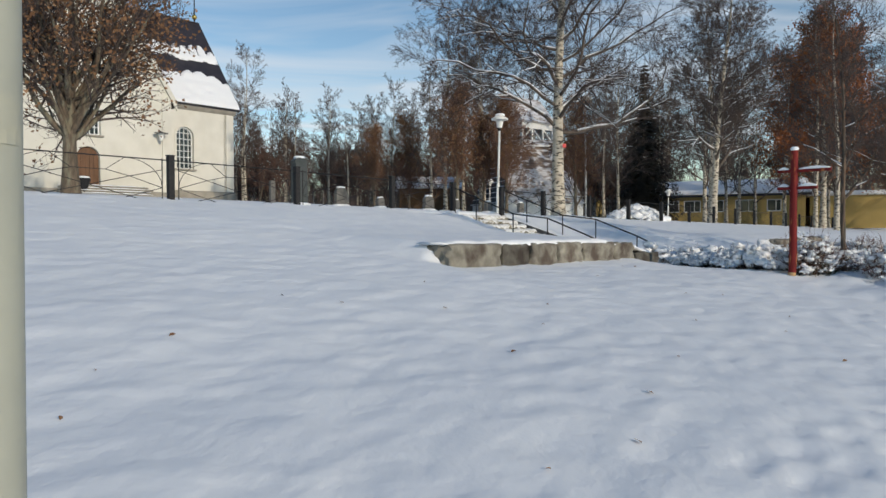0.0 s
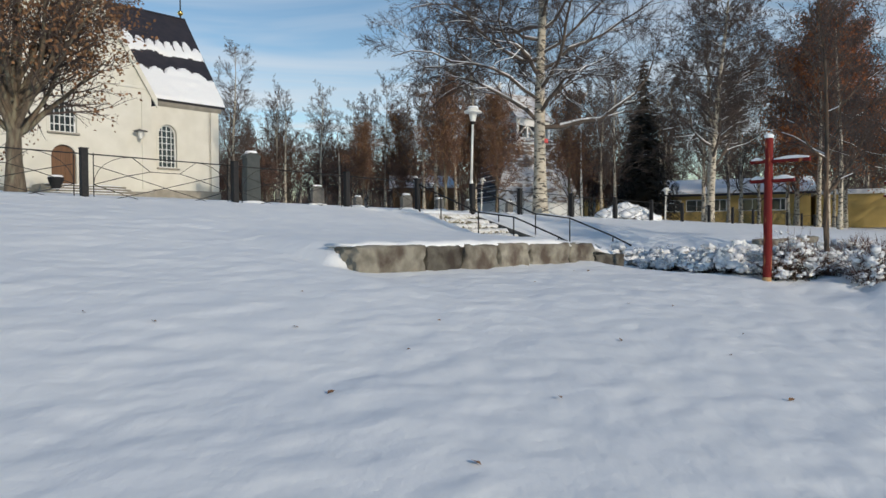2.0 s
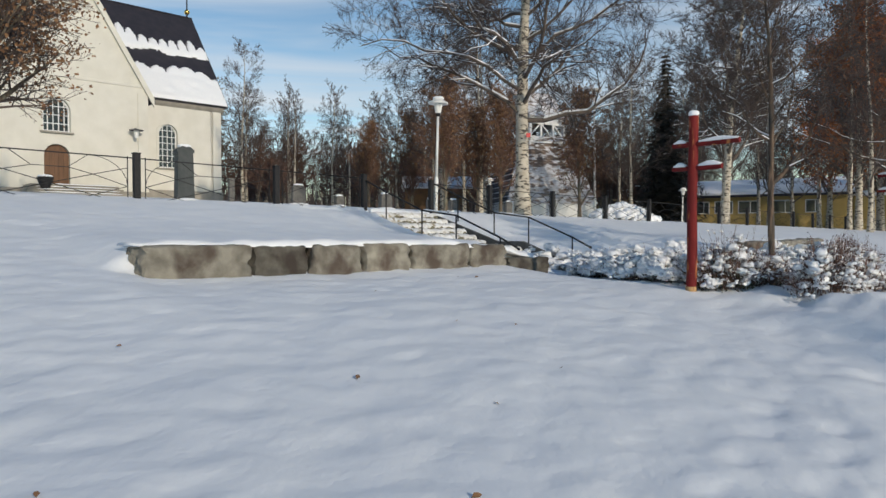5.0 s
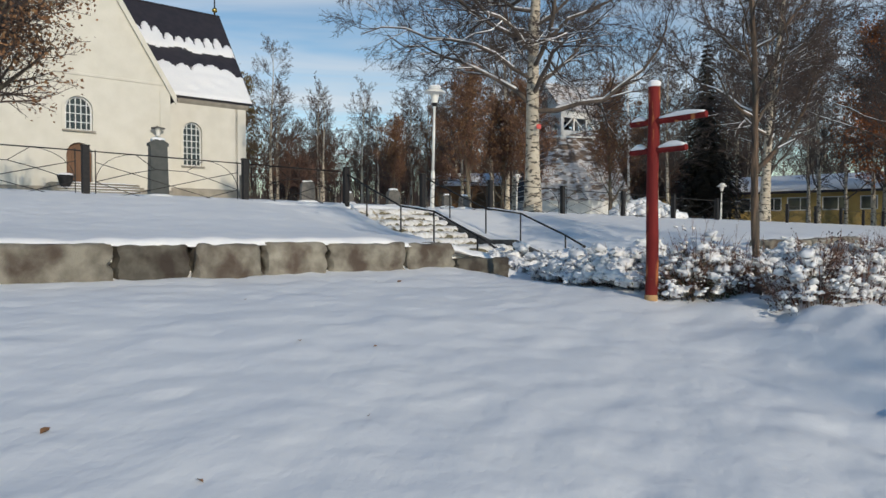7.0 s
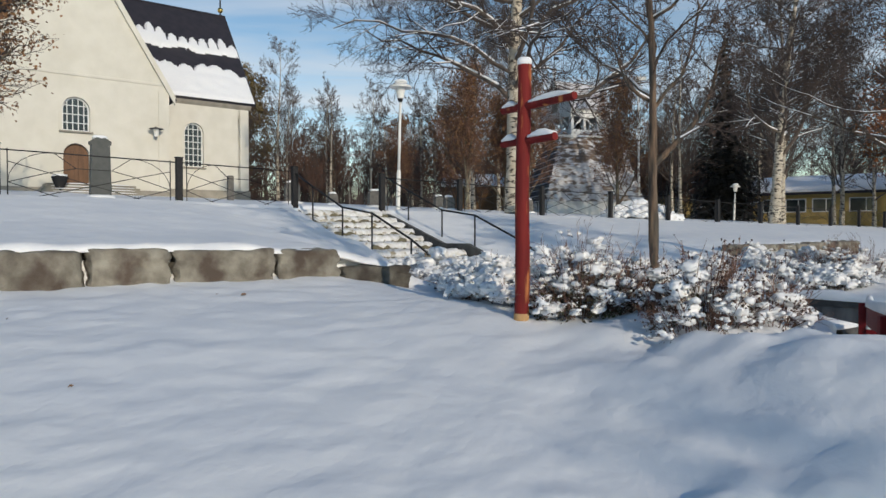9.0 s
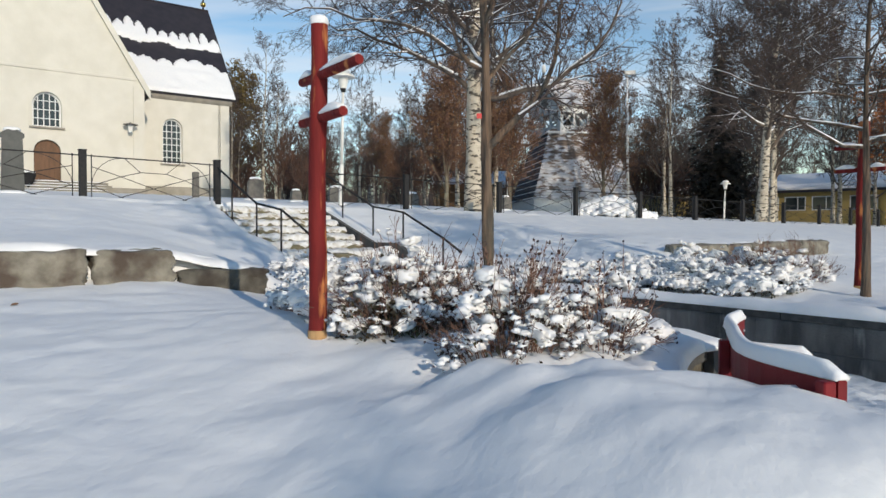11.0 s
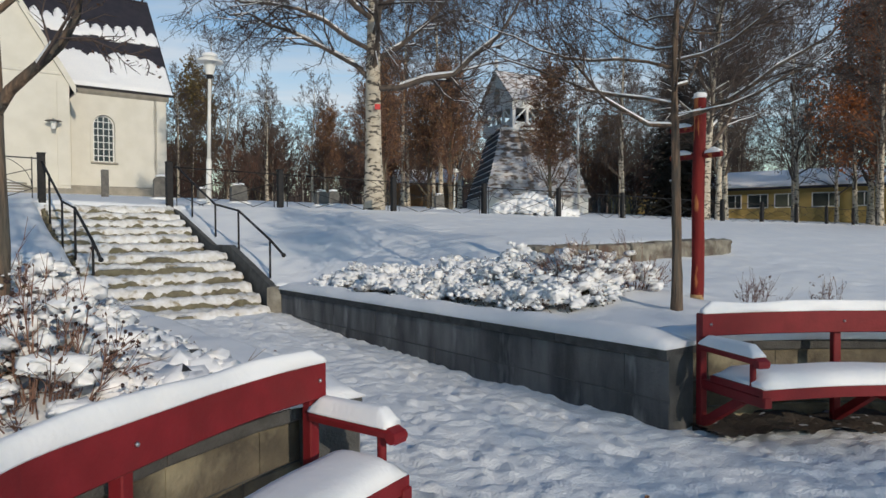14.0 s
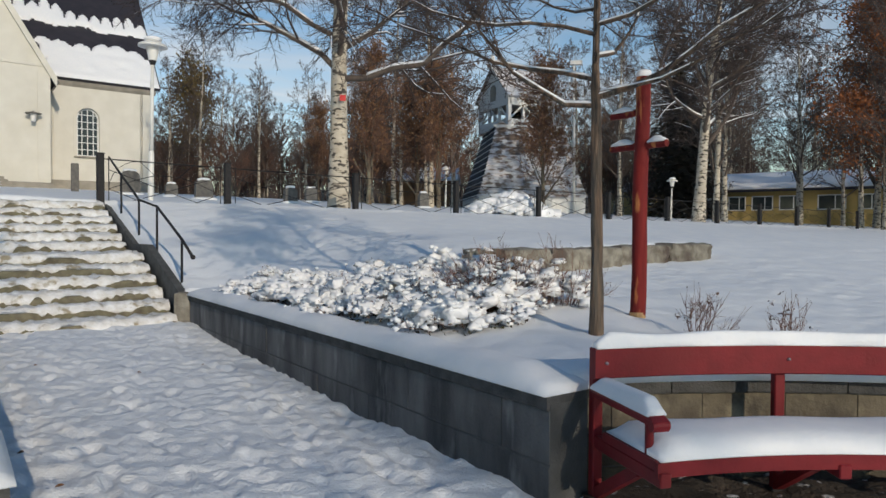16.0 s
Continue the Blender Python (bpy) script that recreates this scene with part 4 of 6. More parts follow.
for u0, u1 in ((3.12, -2.4), (-7.92, -2.4)):
    m = M().sweep([(W(u0, -29.93, 10.55), VD, VZ), (W(u1, -29.93, 20.0), VD, VZ)], [(0, -0.30), (0.14, -0.30), (0.14, 0.27), (0, 0.27)])
    part("verge_board", m, PLASTER, church)


# patches of snow that have slid on the dark roof
def roof_snow(lo, hi, ragged, seed, tooth=0.7):
    us = np.arange(-1.5, 9.36, 0.09)
    ss = np.arange(0.0, 0.98, 0.014)
    m = M()
    inside = np.zeros((len(ss), len(us)), bool)
    for j, s in enumerate(ss):
        for i, u in enumerate(us):
            a = lo + (0.05 if lo > 0 else 0.02) * float(vnoise(np.array(u * 1.1), np.array(seed))) + (0.03 * abs(float(vnoise(np.array(u * 3.7), np.array(seed + 8)))) if lo > 0 else 0)
            cell, ph = math.floor((u + seed) / tooth), ((u + seed) / tooth) % 1.0
            b = hi(u) + ragged * (math.sqrt(max(0.0, 1 - (2 * ph - 1) ** 2)) * (0.55 + 0.45 * float(LATTICE[cell % 256, 7])) + 0.7 * float(vnoise(np.array(u * 0.9 + 3), np.array(seed))))
            inside[j, i] = a < s < b and u > 2.9 - (5.6 * s if lo > 0 else 1.2 * s) + 0.5 * float(vnoise(np.array(s * 30), np.array(seed + 2)))
    idx = {}

    def vert(j, i):
        if (j, i) not in idx:
            full = all(0 <= y < len(ss) and 0 <= x < len(us) and inside[y, x] for y in (j - 1, j) for x in (i - 1, i))
            idx[(j, i)] = len(m.v)
            h = 0.16 + 0.10 * float(vnoise(np.array(us[min(i, len(us) - 1)] * 1.5), np.array(ss[min(j, len(ss) - 1)] * 20.0))) if full else 0.004
            m.v.append(nave_roof(float(us[0] + 0.09 * i), float(0.014 * j), h))
        return idx[(j, i)]
    for j in range(len(ss)):
        for i in range(len(us)):
            if inside[j, i]:
                m.f.append((vert(j, i), vert(j, i + 1), vert(j + 1, i + 1), vert(j + 1, i)))
    part("roof_snow", m, SNOW_CAP, nroof, "snow slipping down the roof", smooth=True)


roof_snow(-0.01, lambda u: 0.30 + 0.02 * math.sin(u) - 0.05 * max(0.0, u - 7.5), 0.07, 1.0, 1.1)
roof_snow(0.49, lambda u: 0.63 - 0.010 * u, 0.15, 5.0, 0.72)
part("finial", M().tube([W(9.1, -39, 19.2), W(9.1, -39, 21.6)], [0.07, 0.04], 8), IRON, church)
part("gilt_ball", M().lump(W(9.1, -39, 19.75), (0.42, 0.42, 0.42), n=4, power=2, rough=0), GOLD, church, smooth=True)


def church_window(cx, z0, w, z1, dd, cols, rows):
    win = part("window", slab(M(), arch(cx, z0 + 0.01, w - 0.02, z1 - 0.01), [arch(cx, z0 + 0.09, w - 0.18, z1 - 0.09)], front(dd - 0.18), 0.10), WHITE_WOOD, church, "round-headed white sash")
    part("pane", slab(M(), arch(cx, z0 + 0.05, w - 0.1, z1 - 0.05), [], front(dd - 0.25), 0.02), GLASS, win)
    m = M()
    for i in range(1, cols):
        x = cx - w / 2 + w * i / cols
        h = z1 - w / 2 + math.sqrt(max(0.0, (w / 2) ** 2 - (x - cx) ** 2)) - 0.06
        m.box(W(x, dd - 0.20, (z0 + h) / 2), (0.05, 0.06, h - z0 - 0.05), Matrix.Rotation(math.atan2(UY, UX), 4, 'Z'))
    for j in range(1, rows):
        z = z0 + (z1 - z0) * j / rows
        half = w / 2 if z < z1 - w / 2 else math.sqrt(max(0.02, (w / 2) ** 2 - (z - z1 + w / 2) ** 2))
        m.box(W(cx, dd - 0.205, z), (half * 2 - 0.1, 0.05, 0.045), Matrix.Rotation(math.atan2(UY, UX), 4, 'Z'))
    part("glazing_grid", m, WHITE_WOOD, win)
    part("sill", M().box(W(cx, dd + 0.05, z0 - 0.05), (w + 0.3, 0.22, 0.10), Matrix.Rotation(math.atan2(UY, UX), 4, 'Z')), PLINTH, win)
    m = slab(M(), arch(cx, z0 + 0.005, w + 0.34, z1 + 0.17), [arch(cx, z0, w + 0.001, z1)], front(dd + 0.035), 0.03)
    part("surround", m, PLASTER, win)


church_window(5.2, 6.75, 1.28, 9.78, -33.0, 4, 7)
church_window(-2.42, 8.15, 1.46, 10.15, -30.0, 5, 4)
door = part("door", slab(M(), arch(-2.42, 5.02, 1.34, 7.43), [], front(-30.25), 0.08), DOOR_WOOD, church, "arched brown plank door")
for i in range(5):
    x = -2.42 + (i - 2) * 0.25
    part("plank", M().box(W(x, -30.235, 6.05), (0.235, 0.03, 1.98), Matrix.Rotation(math.atan2(UY, UX), 4, 'Z')), DOOR_WOOD, door)
for k in range(4):
    part("door_step", M().box(W(-1.9, -29.0 + 0.35 * k, 4.96 - 0.17 * k - 0.3), (4.6 + 0.3 * k, 1.8 - 0.1, 0.6), Matrix.Rotation(math.atan2(UY, UX), 4, 'Z'), 0.01), PLINTH, church)
    part("step_snow", snow_on(line_frames(W(-4.0, -28.2 + 0.35 * k, 4.96 - 0.17 * k), W(0.2, -28.2 + 0.35 * k, 4.96 - 0.17 * k), 20, right=VD), 0.30, 0.05, k), SNOW_CAP, church, smooth=True)
lantern = part("wall_lantern", M().tube([W(1.9, -29.95, 8.75), W(1.9, -29.6, 8.75), W(1.9, -29.55, 8.68)], [0.03, 0.03, 0.02], 6), IRON, church)
part("lantern_hood", M().tube([W(1.9, -29.55, 8.72), W(1.9, -29.55, 8.64), W(1.9, -29.55, 8.60)], [0.06, 0.42, 0.42], 12), GRAVE, lantern)
part("lantern_glass", M().tube([W(1.9, -29.55, 8.60), W(1.9, -29.55, 8.16)], [0.17, 0.11], 8), WHITE_METAL, lantern)
urn = thing("flower_urn", W(-3.6, -27.6, 4.4), "black iron urn beside the church steps", "urn")
part("bowl", M().tube([W(-3.6, -27.6, 4.3 + h) for h in (0, 0.08, 0.25, 0.7, 0.95, 1.0)], [0.22, 0.12, 0.16, 0.34, 0.42, 0.38], 12), IRON, urn, smooth=True, sharp=40)
part("snow", M().lump(W(-3.6, -27.6, 5.32), (0.7, 0.7, 0.22), n=4, power=2.5), SNOW_CAP, urn, smooth=True)

# ---- bell tower ----
tower = thing("bell_tower", (6.2, 59.5, 4.0), "wooden bell tower with flared snowy shingled skirt and white belfry", "bell tower")
TA, TB = Vector((0.956, 0.292, 0)), Vector((-0.292, 0.956, 0))
TC = Vector((6.2, 59.5, 0))


def tower_pt(i, half, z):
    sx, sy = ((-1, -1), (1, -1), (1, 1), (-1, 1))[i]
    shift = 0.1 * min(1.0, max(0.0, (z - 4.7) / 5.0))
    return TC + TA * (sx * half + shift) + TB * (sy * half) + VZ * z


def flare(k):
    """Half width and height of the skirt from its foot (0) to its top (1)."""
    return 3.85 - 1.45 * (k ** 0.85), 4.7 + 5.1 * k


part("footing", M().poly([tower_pt(i, 3.8, 3.2) for i in range(4)] + [tower_pt(i, 3.8, 4.72) for i in range(4)], [(0, 1, 5, 4), (1, 2, 6, 5), (2, 3, 7, 6), (3, 0, 4, 7), (4, 5, 6, 7)]), WHITE_WOOD, tower, "pale boarded base")
for side in range(4):
    n = 22
    skirt = part("skirt", M().poly([tower_pt(side, 3.75, 4.7), tower_pt((side + 1) % 4, 3.75, 4.7), tower_pt((side + 1) % 4, 2.3, 9.75), tower_pt(side, 2.3, 9.75)], [(0, 1, 2, 3)]), SHADED_BOARDS, tower)
    for k in range(n):
        h0, z0 = flare(k / n)
        h1, z1 = flare((k + 1) / n)
        a, b = tower_pt(side, h0 + 0.10, z0 - 0.03), tower_pt((side + 1) % 4, h0 + 0.10, z0 - 0.03)
        c, d = tower_pt((side + 1) % 4, h1, z1), tower_pt(side, h1, z1)
        # courses turned from the sun carry their shade in a darker colour
        part("shingle_course", M().poly([a, b, c, d, a - VZ * 0.07, b - VZ * 0.07], [(0, 1, 2, 3), (4, 5, 1, 0)]), (SHINGLE_SNOWY if k < 13 else SHINGLE) if side in (0, 1) else SHADED_BOARDS, skirt)
        if side == 3 and k % 2 == 0:
            part("snow_line", M().tube([a + VZ * 0.02, b + VZ * 0.02], [0.035, 0.035], 4), SNOW_CAP, skirt)
# low hipped cap on the skirt, then the belfry set askew on it
cap_low = [tower_pt(i, 2.62, 9.72) for i in range(4)]
cap_top = [tower_pt(i, 1.6, 10.35) for i in range(4)]
part("skirt_cap", M().poly(cap_low + cap_top, [(0, 1, 5, 4), (1, 2, 6, 5), (2, 3, 7, 6), (3, 0, 4, 7), (4, 5, 6, 7), (3, 2, 1, 0)]), SHINGLE, tower)
for i in range(4):
    a, b = cap_low[i], cap_low[(i + 1) % 4]
    out = (b - a).normalized().cross(VZ)
    part("cap_edge", M().sweep([(a, out, VZ), (b, out, VZ)], [(-0.02, -0.10), (0.06, -0.10), (0.06, 0.06), (-0.02, 0.06)]), WHITE_WOOD, tower)
BA = radians(38.0)
KA, KB = Vector((math.cos(BA), math.sin(BA), 0)), Vector((-math.sin(BA), math.cos(BA), 0))
KC = TC - TA * 0.35


def belfry_pt(i, half, z):
    sx, sy = ((-1, -1), (1, -1), (1, 1), (-1, 1))[i]
    return KC + KA * (sx * half) + KB * (sy * half) + VZ * z


BH = 2.0
for i in range(4):
    a, b = belfry_pt(i, BH, 0), belfry_pt((i + 1) % 4, BH, 0)
    out = (b - a).normalized().cross(VZ)
    part("belfry_post", M().box(belfry_pt(i, BH - 0.1, 10.75), (0.30, 0.30, 2.5), Matrix.Rotation(BA, 4, 'Z'), 0.02), WHITE_WOOD, tower)
    for k in (1, 2):
        c = a.lerp(b, k / 3) - out * 0.1
        part("belfry_post", M().box(c + VZ * 10.7, (0.2, 0.2, 2.2), Matrix.Rotation(BA, 4, 'Z'), 0.02), WHITE_WOOD, tower)
    part("parapet", M().sweep([(a, out, VZ), (b, out, VZ)], [(-0.06, 9.6), (0.05, 9.6), (0.05, 10.25), (-0.06, 10.25)]), WHITE_WOOD, tower)
    part("frieze", M().sweep([(a, out, VZ), (b, out, VZ)], [(-0.06, 11.25), (0.05, 11.25), (0.05, 12.2), (-0.06, 12.2)]), WHITE_WOOD, tower, "white boarding")
    for k0, k1 in ((0.03, 0.30), (0.63, 0.36), (0.97, 0.70)):
        part("brace", M().tube([a.lerp(b, k0) - out * 0.1 + VZ * 10.25, a.lerp(b, k1) - out * 0.1 + VZ * 11.25], [0.08, 0.08], 4), WHITE_WOOD, tower)
a0, a1, b0, b1 = belfry_pt(0, BH, 12.2), belfry_pt(1, BH, 12.2), belfry_pt(3, BH, 12.2), belfry_pt(2, BH, 12.2)
ra, rb = a0.lerp(b0, 0.5) + VZ * 2.15, a1.lerp(b1, 0.5) + VZ * 2.15
gable = part("gable", M().poly([a0, b0, ra, a0 + KA * 0.1, b0 + KA * 0.1, ra + KA * 0.1], [(0, 2, 1), (3, 4, 5), (0, 3, 5, 2), (1, 2, 5, 4)]), WHITE_WOOD, tower)
part("gable", M().poly([a1, b1, rb, a1 - KA * 0.1, b1 - KA * 0.1, rb - KA * 0.1], [(0, 1, 2), (3, 5, 4), (0, 2, 5, 3), (1, 4, 5, 2)]), WHITE_WOOD, tower)
mid = a0.lerp(b0, 0.5)
part("gable_hatch", slab(M(), arch(0.0, 11.75, 0.75, 12.95), [], lambda p, q, c: Vector((mid.x, mid.y, q)) - KB * p - KA * (0.06 - c), 0.04), PLINTH, gable, "arched grey hatch")
ov = KA * 0.25
roof_plane(a0 - ov - KB * 0.30 - VZ * 0.32, a1 + ov - KB * 0.30 - VZ * 0.32, rb + ov, ra - ov, 0.12, "roof", tower, SHINGLE_SNOWY)
roof_plane(b1 + ov + KB * 0.30 - VZ * 0.32, b0 - ov + KB * 0.30 - VZ * 0.32, ra - ov, rb + ov, 0.12, "roof", tower, SHINGLE)
part("spire_rod", M().tube([ra - KA * 0.1, ra - KA * 0.1 + VZ * 2.1], [0.06, 0.02], 6), IRON, tower)
part("spire_knob", M().lump(ra - KA * 0.1 + VZ * 0.5, (0.35, 0.35, 0.7), n=3, power=2.2, rough=0), WHITE_WOOD, tower, smooth=True)
part("weather_vane", M().box(ra + KA * 0.1 + VZ * 1.75, (0.5, 0.03, 0.25), Matrix.Rotation(BA, 4, 'Z')), IRON, tower)
part("bell", M().tube([KC + VZ * z for z in (11.3, 11.15, 10.8, 10.45, 10.35)], [0.12, 0.32, 0.42, 0.60, 0.57], 12), IRON, tower, smooth=True)

# ---- yellow hall ----
hall = thing("yellow_hall", (31.7, 75.9, 3.4), "long low yellow parish hall with snow on its roof", "building")
HA = Vector((24.5, 79.0, 0))
HD = Vector((14.5, -6.3, 0)).normalized()
HN = Vector((HD.y, -HD.x, 0))        # towards the camera
HL, HW = 15.8, 11.0
wins = [(0.9, 1.6), (3.0, 1.9), (5.4, 2.0), (8.6, 2.3), (11.9, 1.5)]


def hall_put(a, b, c):
    return HA + HD * a - HN * c + VZ * b


holes = [[(x, 4.35), (x + w, 4.35), (x + w, 5.75), (x, 5.75)] for x, w in wins]
part("front_wall", slab(M(), [(0, 2.3), (HL, 2.3), (HL, 6.55), (0, 6.55)], holes, hall_put, 0.3), YELLOW, hall, "yellow render")
part("end_wall", slab(M(), [(0, 2.3), (HW, 2.3), (HW, 6.55), (HW / 2, 8.3), (0, 6.55)], [], lambda a, b, c: HA + HD * (HL - c) - HN * (a + 0.3) + VZ * b, 0.3), YELLOW, hall)
part("end_wall", slab(M(), [(0, 2.3), (HW, 2.3), (HW, 6.55), (HW / 2, 8.3), (0, 6.55)], [], lambda a, b, c: HA + HD * c - HN * (a + 0.3) + VZ * b, 0.3), YELLOW, hall)
for x, w in wins:
    win = part("window", slab(M(), [(x + 0.01, 4.36), (x + w - 0.01, 4.36), (x + w - 0.01, 5.74), (x + 0.01, 5.74)], [[(x + 0.1, 4.45), (x + w - 0.1, 4.45), (x + w - 0.1, 5.65), (x + 0.1, 5.65)]], lambda a, b, c: hall_put(a, b, c - 0.02), 0.1), WHITE_WOOD, hall, "white-framed window")
    part("pane", slab(M(), [(x + 0.08, 4.42), (x + w - 0.08, 4.42), (x + w - 0.08, 5.68), (x + 0.08, 5.68)], [], lambda a, b, c: hall_put(a, b, c + 0.05), 0.02), GLASS, win)
    part("mullion", slab(M(), [(x + w * 0.6, 4.43), (x + w * 0.6 + 0.08, 4.43), (x + w * 0.6 + 0.08, 5.67), (x + w * 0.6, 5.67)], [], lambda a, b, c: hall_put(a, b, c - 0.01), 0.05), WHITE_WOOD, win)
e0, e1 = HA + HN * 0.7 - HD * 0.6, HA + HN * 0.7 + HD * (HL + 0.6)
r0, r1 = HA - HN * (HW / 2 + 0.3) - HD * 0.6 + VZ * 8.45, HA - HN * (HW / 2 + 0.3) + HD * (HL + 0.6) + VZ * 8.45
g0, g1 = HA - HN * (HW + 1.3) - HD * 0.6, HA - HN * (HW + 1.3) + HD * (HL + 0.6)
roof_plane(e0 + VZ * 6.35, e1 + VZ * 6.35, r1, r0, 0.25, "roof", hall, ROOF)
roof_plane(g1 + VZ * 6.35, g0 + VZ * 6.35, r0, r1, 0.25, "roof", hall, ROOF)
dirn = (r0 - (e0 + VZ * 6.35))
nrm = HD.cross(dirn).normalized()
mid0, mid1 = (e0 + VZ * 6.35).lerp(r0, 0.5), (e1 + VZ * 6.35).lerp(r1, 0.5)
m = snow_on([(mid0.lerp(mid1, i / 24) + nrm * 0.006, -dirn.normalized(), nrm) for i in range(25)], dirn.length - 0.1, 0.28, 6)
part("roof_snow", m, SNOW_CAP, hall, "thick roof snow", smooth=True)
part("annex", M().box(HA + HD * (HL + 4.5) - HN * 3.5 + VZ * 4.2, (8.0, 6.0, 3.6), Matrix.Rotation(math.atan2(HD.y, HD.x), 4, 'Z')), YELLOW, hall)
part("annex_roof", M().lump(HA + HD * (HL + 4.5) - HN * 3.5 + VZ * 6.25, (8.8, 6.8, 0.55), n=6, power=10, rough=0.02, m=Matrix.Rotation(math.atan2(HD.y, HD.x), 4, 'Z')), SNOW_CAP, hall, "snow-covered flat roof", smooth=True)


def shed(x, y, w, d, h, rot, material, label):
    z = gz(x, y)
    s = thing("shed", (x, y, z), label, "shed")
    R = Matrix.Rotation(rot, 4, 'Z')
    part("wall_block", M().box((x, y, z + h / 2 - 0.2), (w, d, h + 0.4), R, 0.02), material, s)
    ax, ay = R @ Vector((1, 0, 0)), R @ Vector((0, 1, 0))
    c = Vector((x, y, z + h))
    a, b = c - ax * (w / 2 + 0.3) - ay * (d / 2 + 0.3), c + ax * (w / 2 + 0.3) - ay * (d / 2 + 0.3)
    a2, b2 = c - ax * (w / 2 + 0.3) + ay * (d / 2 + 0.3), c + ax * (w / 2 + 0.3) + ay * (d / 2 + 0.3)
    q0, q1 = c - ax * (w / 2 + 0.3) + VZ * d * 0.3, c + ax * (w / 2 + 0.3) + VZ * d * 0.3
    roof_plane(a, b, q1, q0, 0.15, "roof", s, SNOW_CAP)
    roof_plane(b2, a2, q0, q1, 0.15, "roof", s, SNOW_CAP)


shed(-2.8, 66.0, 6.0, 4.0, 2.1, 0.1, BROWN_BOARD, "small brown log shed with snow on its roof")
shed(17.4, 89.0, 4.5, 4.0, 2.6, 0.2, YELLOW, "small yellow outbuilding among trees")


# ---- lamps and poles ----
def park_lamp(x, y, z0, h, label):
    lamp = thing("park_lamp", (x, y, z0), label, "lamp", "park lamps")

    def P(k, dx=0.0):
        return Vector((x + 0.028 * k, y - 0.01 * k, z0 + k))
    part("lower_pole", M().tube([P(-0.2), P(1.05), P(1.12)], [0.062, 0.060, 0.045], 12), WHITE_METAL, lamp, smooth=True, sharp=50)
    part("upper_pole", M().tube([P(1.1), P(h - 0.52)], [0.043, 0.036], 12), WHITE_METAL, lamp, smooth=True)
    part("collar", M().tube([P(h - 0.56), P(h - 0.46)], [0.05, 0.085], 12), IRON, lamp)
    part("glass", M().tube([P(h - 0.46), P(h - 0.22), P(h - 0.16)], [0.085, 0.135, 0.13], 14), WHITE_METAL, lamp, "frosted glass cup", smooth=True, sharp=50)
    part("shade", M().tube([P(h - 0.17), P(h - 0.12), P(h - 0.03), P(h + 0.02)], [0.31, 0.30, 0.12, 0.05], 18), WHITE_METAL, lamp, "flat conical white hood", smooth=True, sharp=50)
    part("snow", M().lump(P(h + 0.0), (0.36, 0.36, 0.12), n=4, power=2.3), SNOW_CAP, lamp, smooth=True)
    return lamp


park_lamp(0.41, 21.56, 2.74, 3.56, "white park lamp post behind the fence by the stairs")
park_lamp(2.17, 49.8, gz(2.17, 49.8), 2.5, "small white park lamp post in the churchyard")
wp = thing("wooden_post", (-10.5, 33.0, gz(-10.5, 33.0)), "short grey wooden post before the church wall", "post")
part("stump", M().box((-10.5, 33.0, gz(-10.5, 33.0) + 0.5), (0.28, 0.2, 1.3), Matrix.Rotation(0.8, 4, 'Z'), 0.02), GRAVE, wp)
park_lamp(15.4, 48.0, gz(15.4, 48.0), 2.3, "small white park lamp post in the churchyard")
lp = thing("floodlight_pole", (10.1, 51.8, gz(10.1, 51.8)), "tall thin pale floodlight pole in the churchyard", "pole")
zb = gz(10.1, 51.8)
part("mast", M().tube([(10.1, 51.8, zb - 0.2), (10.0, 51.8, 12.7)], [0.10, 0.055], 8), WHITE_METAL, lp, smooth=True)
part("floodlight", M().box((10.15, 51.75, 12.8), (0.75, 0.3, 0.25)), WHITE_METAL, lp)
gp = thing("grey_pole", (-2.34, -2.17, 0.5), "grey-green painted metal pole with a clamp band", "pole")
part("tube", M().tube([(-2.347, -2.185, 0.2), (-2.344, -2.145, 3.6)], [0.062, 0.062], 24), GREY_POST, gp, smooth=True, sharp=50)
part("band", M().tube([(-2.3455, -2.165, 2.205), (-2.3455, -2.165, 2.225)], [0.0635, 0.0635], 24), GREY_POST, gp)

